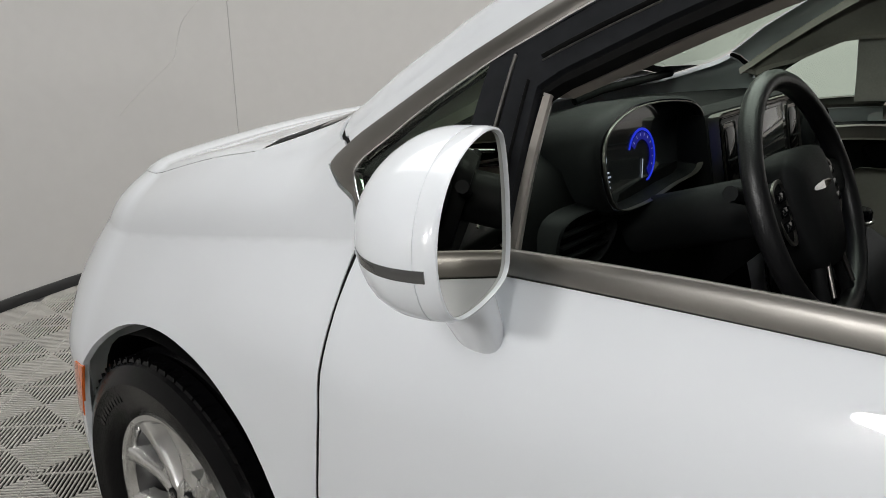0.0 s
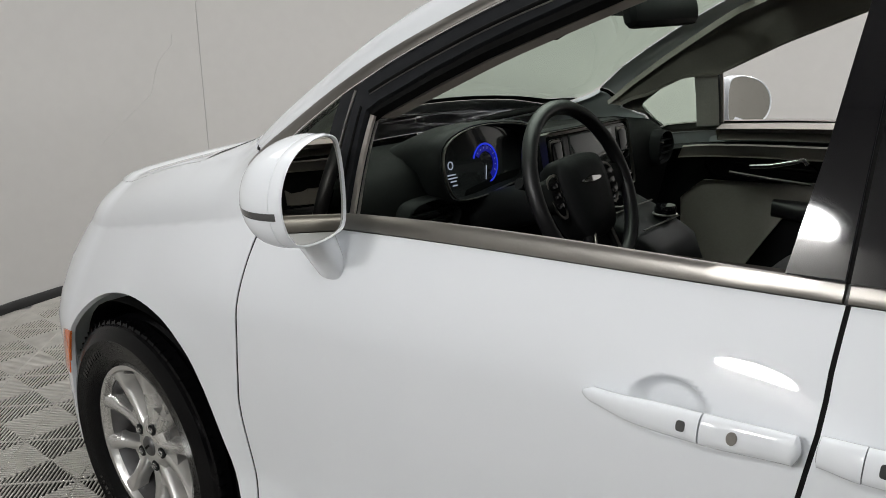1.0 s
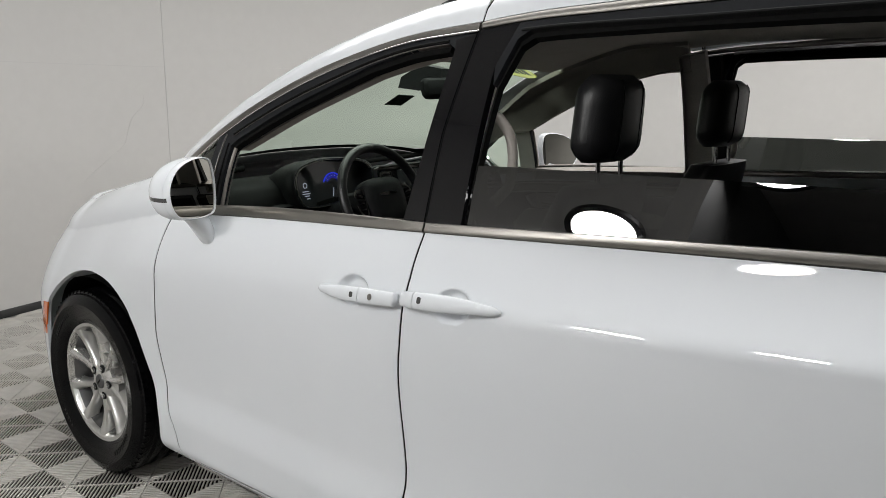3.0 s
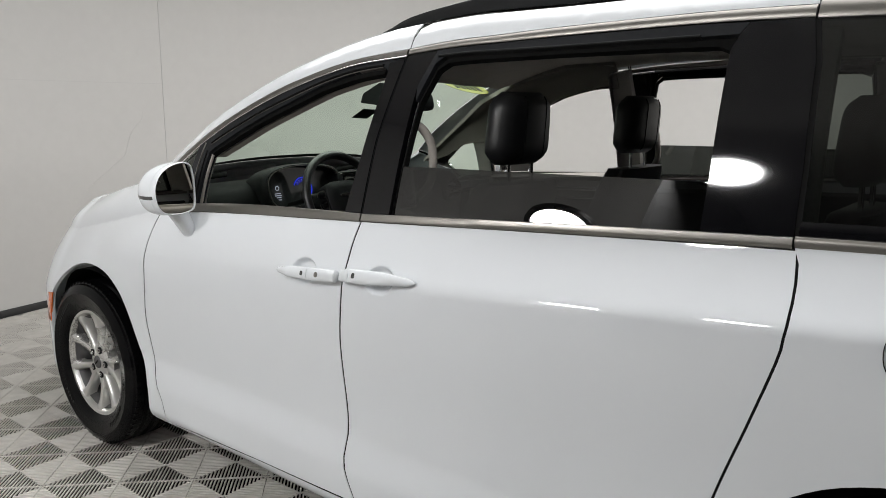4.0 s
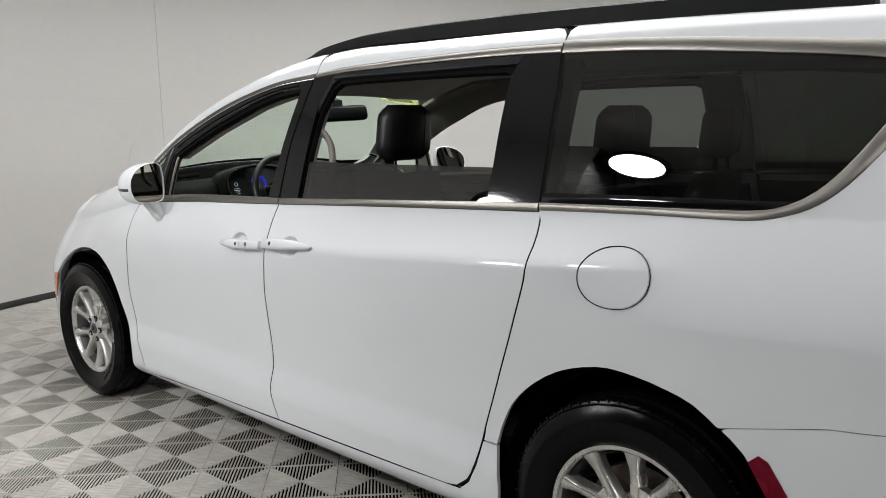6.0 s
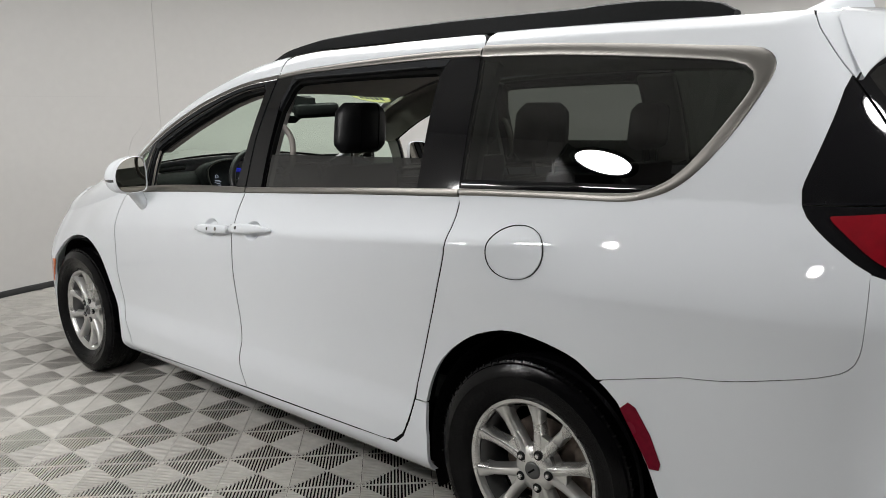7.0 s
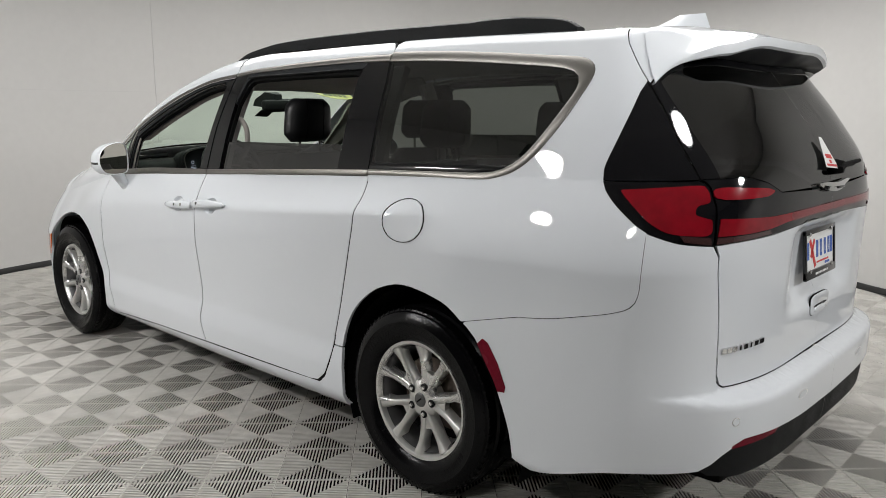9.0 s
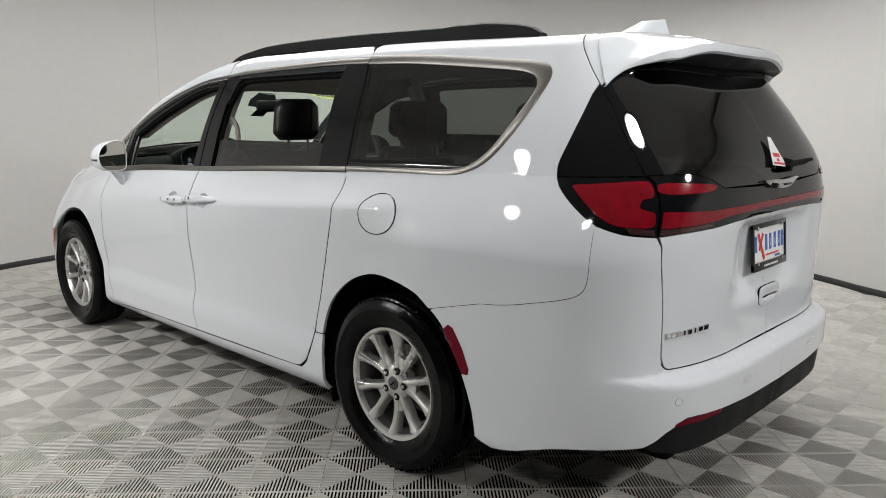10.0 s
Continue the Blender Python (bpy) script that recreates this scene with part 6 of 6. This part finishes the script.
for y in (0.45, -0.37):
    seat("front_seat", 1.455, y, 0.66, 0.50, 0.215, 0.50, "black leather front seat with its headrest raised")
    seat("middle_seat", 0.50, y, 0.66, 0.50, 0.20, 0.48, "black leather middle-row seat")
    seat("rear_seat", -0.42, y * 0.95, 0.62, 0.50, 0.17, 0.46, "black leather rear-row seat")
for y in (0.41, -0.41):
    for x in (1.68, 0.66):
        bm = bmesh.new()
        box(bm, (0.42, 0.44, 0.22), (x, y, 0.53), 0.04)
        part("seat_base", bm, DARK, van, "black seat base")
# door furniture
for side in (1, -1):
    panel("upper_door_lining", [(1.56, 0.93), (1.56, 0.985), (2.42, 0.985), (2.44, 0.93), (2.0, 0.925)], TAUPE, van, side, "taupe upper door lining", out=-0.092, depth=0.01)
    cup = panel("handle_cup", rounded([(1.98, 0.80), (1.96, 0.90), (2.10, 0.925), (2.36, 0.915), (2.30, 0.80)], 2), PIANO, van, side, "gloss black handle recess", out=-0.094, depth=0.01)
    bm = bmesh.new()
    tube(bm, [(1.99, side * 0.835, 0.99), (2.0, side * 0.828, 1.005), (2.03, side * 0.826, 0.995), (2.10, side * 0.828, 0.975), (2.17, side * 0.838, 0.965)], 0.009, 10)
    part("inner_handle", bm, CHROME, cup, "chrome inner door handle", 60)
    bm = bmesh.new()
    tube(bm, [(1.97, side * 0.836, 0.925), (2.1, side * 0.836, 0.93), (2.24, side * 0.838, 0.938)], 0.005, 8)
    part("recess_trim", bm, SATIN, cup, "thin silver trim", 60)
    panel("door_insert", [(1.60, 0.72), (1.60, 0.80), (1.96, 0.81), (2.10, 0.79), (2.34, 0.795), (2.42, 0.70), (2.40, 0.45), (2.28, 0.35), (2.16, 0.45), (2.05, 0.66), (1.9, 0.715)], TAUPE, van, side, "taupe door insert with a speaker grille", out=-0.092, depth=0.01)
    bm = bmesh.new()
    hull(bm, [[Vector((x, side * (0.83 + w * a), 0.835 + 0.03 * b)) for a, b in superoval(1, 1, 3, 14)] for x, w in ((1.60, 0.02), (1.64, 0.055), (1.80, 0.06), (1.98, 0.055), (2.08, 0.02))])
    part("arm_rest", bm, LEATHER, van, "black door armrest", 60)

# ---- floor tiles ----
TS, TA, TO = 0.2836, radians(45.4), Vector((1.2546, 1.275))
RIBS, RIB = 21, 0.0029


def tile_mesh():
    """One open plastic tile: four triangles of ribs, each at right angles to its edge, within a thin rim."""
    co, faces = [], []
    h = TS / 2 - 0.0010
    top, low = 0.0, -0.0050

    def bar(p, q, w0, z=top):
        d = Vector((q[0] - p[0], q[1] - p[1]))
        if d.length < 0.003:
            return
        s = Vector((-d.y, d.x)).normalized() * w0
        k = len(co)
        for c, zz in ((0.72, z), (1.0, z - 0.0012), (1.0, low)):
            for a, sg in ((p, 1), (q, 1)):
                co.append((a[0] + s.x * c, a[1] + s.y * c, zz))
            for a in (p, q):
                co.append((a[0] - s.x * c, a[1] - s.y * c, zz))
        faces.append((k, k + 1, k + 3, k + 2))
        for a in (0, 4):
            faces.append((k + a, k + a + 4, k + a + 5, k + a + 1))
            faces.append((k + a + 2, k + a + 3, k + a + 7, k + a + 6))
        faces.append((k, k + 2, k + 6, k + 10, k + 8, k + 4))
        faces.append((k + 1, k + 5, k + 9, k + 11, k + 7, k + 3))

    pitch = TS / RIBS
    for i in range(RIBS):
        x = -h + pitch * (i + 0.5)
        r = abs(x)
        for s in (1, -1):
            bar((x, s * (r + 0.0005)), (x, s * (h - 0.0015)), RIB)
            bar((s * (r + 0.0005), x), (s * (h - 0.0015), x), RIB)
    for s in (1, -1):
        bar((-h, s * (h - 0.001)), (h, s * (h - 0.001)), 0.0010, top - 0.0004)
        bar((s * (h - 0.001), -h), (s * (h - 0.001), h), 0.0010, top - 0.0006)
    bar((-h + 0.004, -h + 0.004), (h - 0.004, h - 0.004), 0.0012, top - 0.004)
    bar((-h + 0.004, h - 0.004), (h - 0.004, -h + 0.004), 0.0012, top - 0.0045)
    mesh = bpy.data.meshes.new("floor_tile")
    mesh.from_pydata(co, [], faces)
    mesh.materials.append(TILEM)
    return mesh


tile = tile_mesh()
D1, D2 = Vector((math.cos(TA), math.sin(TA))), Vector((-math.sin(TA), math.cos(TA)))
spots = []
for i in range(-34, 30):
    for j in range(-34, 34):
        c = TO + D1 * TS * (i + 0.5) + D2 * TS * (j + 0.5)
        if (c - Vector((1.68, -0.53))).length < 4.05 or (-4.2 < c.x < 2.6 and -0.6 < c.y < 4.6 and (c.x < 1.6 or c.y < 3.2)):
            if c.y < -0.53 or c.x > -4.2:
                spots.append(c)
# the stretch beside and behind the car is laid tile by tile
near = sorted(spots, key=lambda c: (max(c.x - 2.4, 0, -2.2 - c.x) + max(c.y - 2.3, 0, 0.55 - c.y)))[:300]
chosen = {(round(c.x, 4), round(c.y, 4)) for c in near}
turn = Matrix.Rotation(TA, 4, "Z")
for c in near:
    ob = new("floor_tile", tile)
    ob.matrix_basis = Matrix.Translation((c.x, c.y, 0)) @ turn
    ob.parent = floor_ob
base = np.array([v.co for v in tile.vertices])
rot = np.array(turn.to_3x3())
polys = [tuple(p.vertices) for p in tile.polygons]
co, faces = [], []
for c in spots:
    if (round(c.x, 4), round(c.y, 4)) in chosen:
        continue
    k = len(co)
    co += (base @ rot.T + (c.x, c.y, 0)).tolist()
    faces += [tuple(k + i for i in p) for p in polys]
mesh = bpy.data.meshes.new("floor_tiles_far")
mesh.from_pydata(co, [], faces)
mesh.materials.append(TILEM)
far = new("floor_tiles_far", mesh)
far.parent = floor_ob
tagged(far, "grey ribbed interlocking floor tiles", kind="stuff")
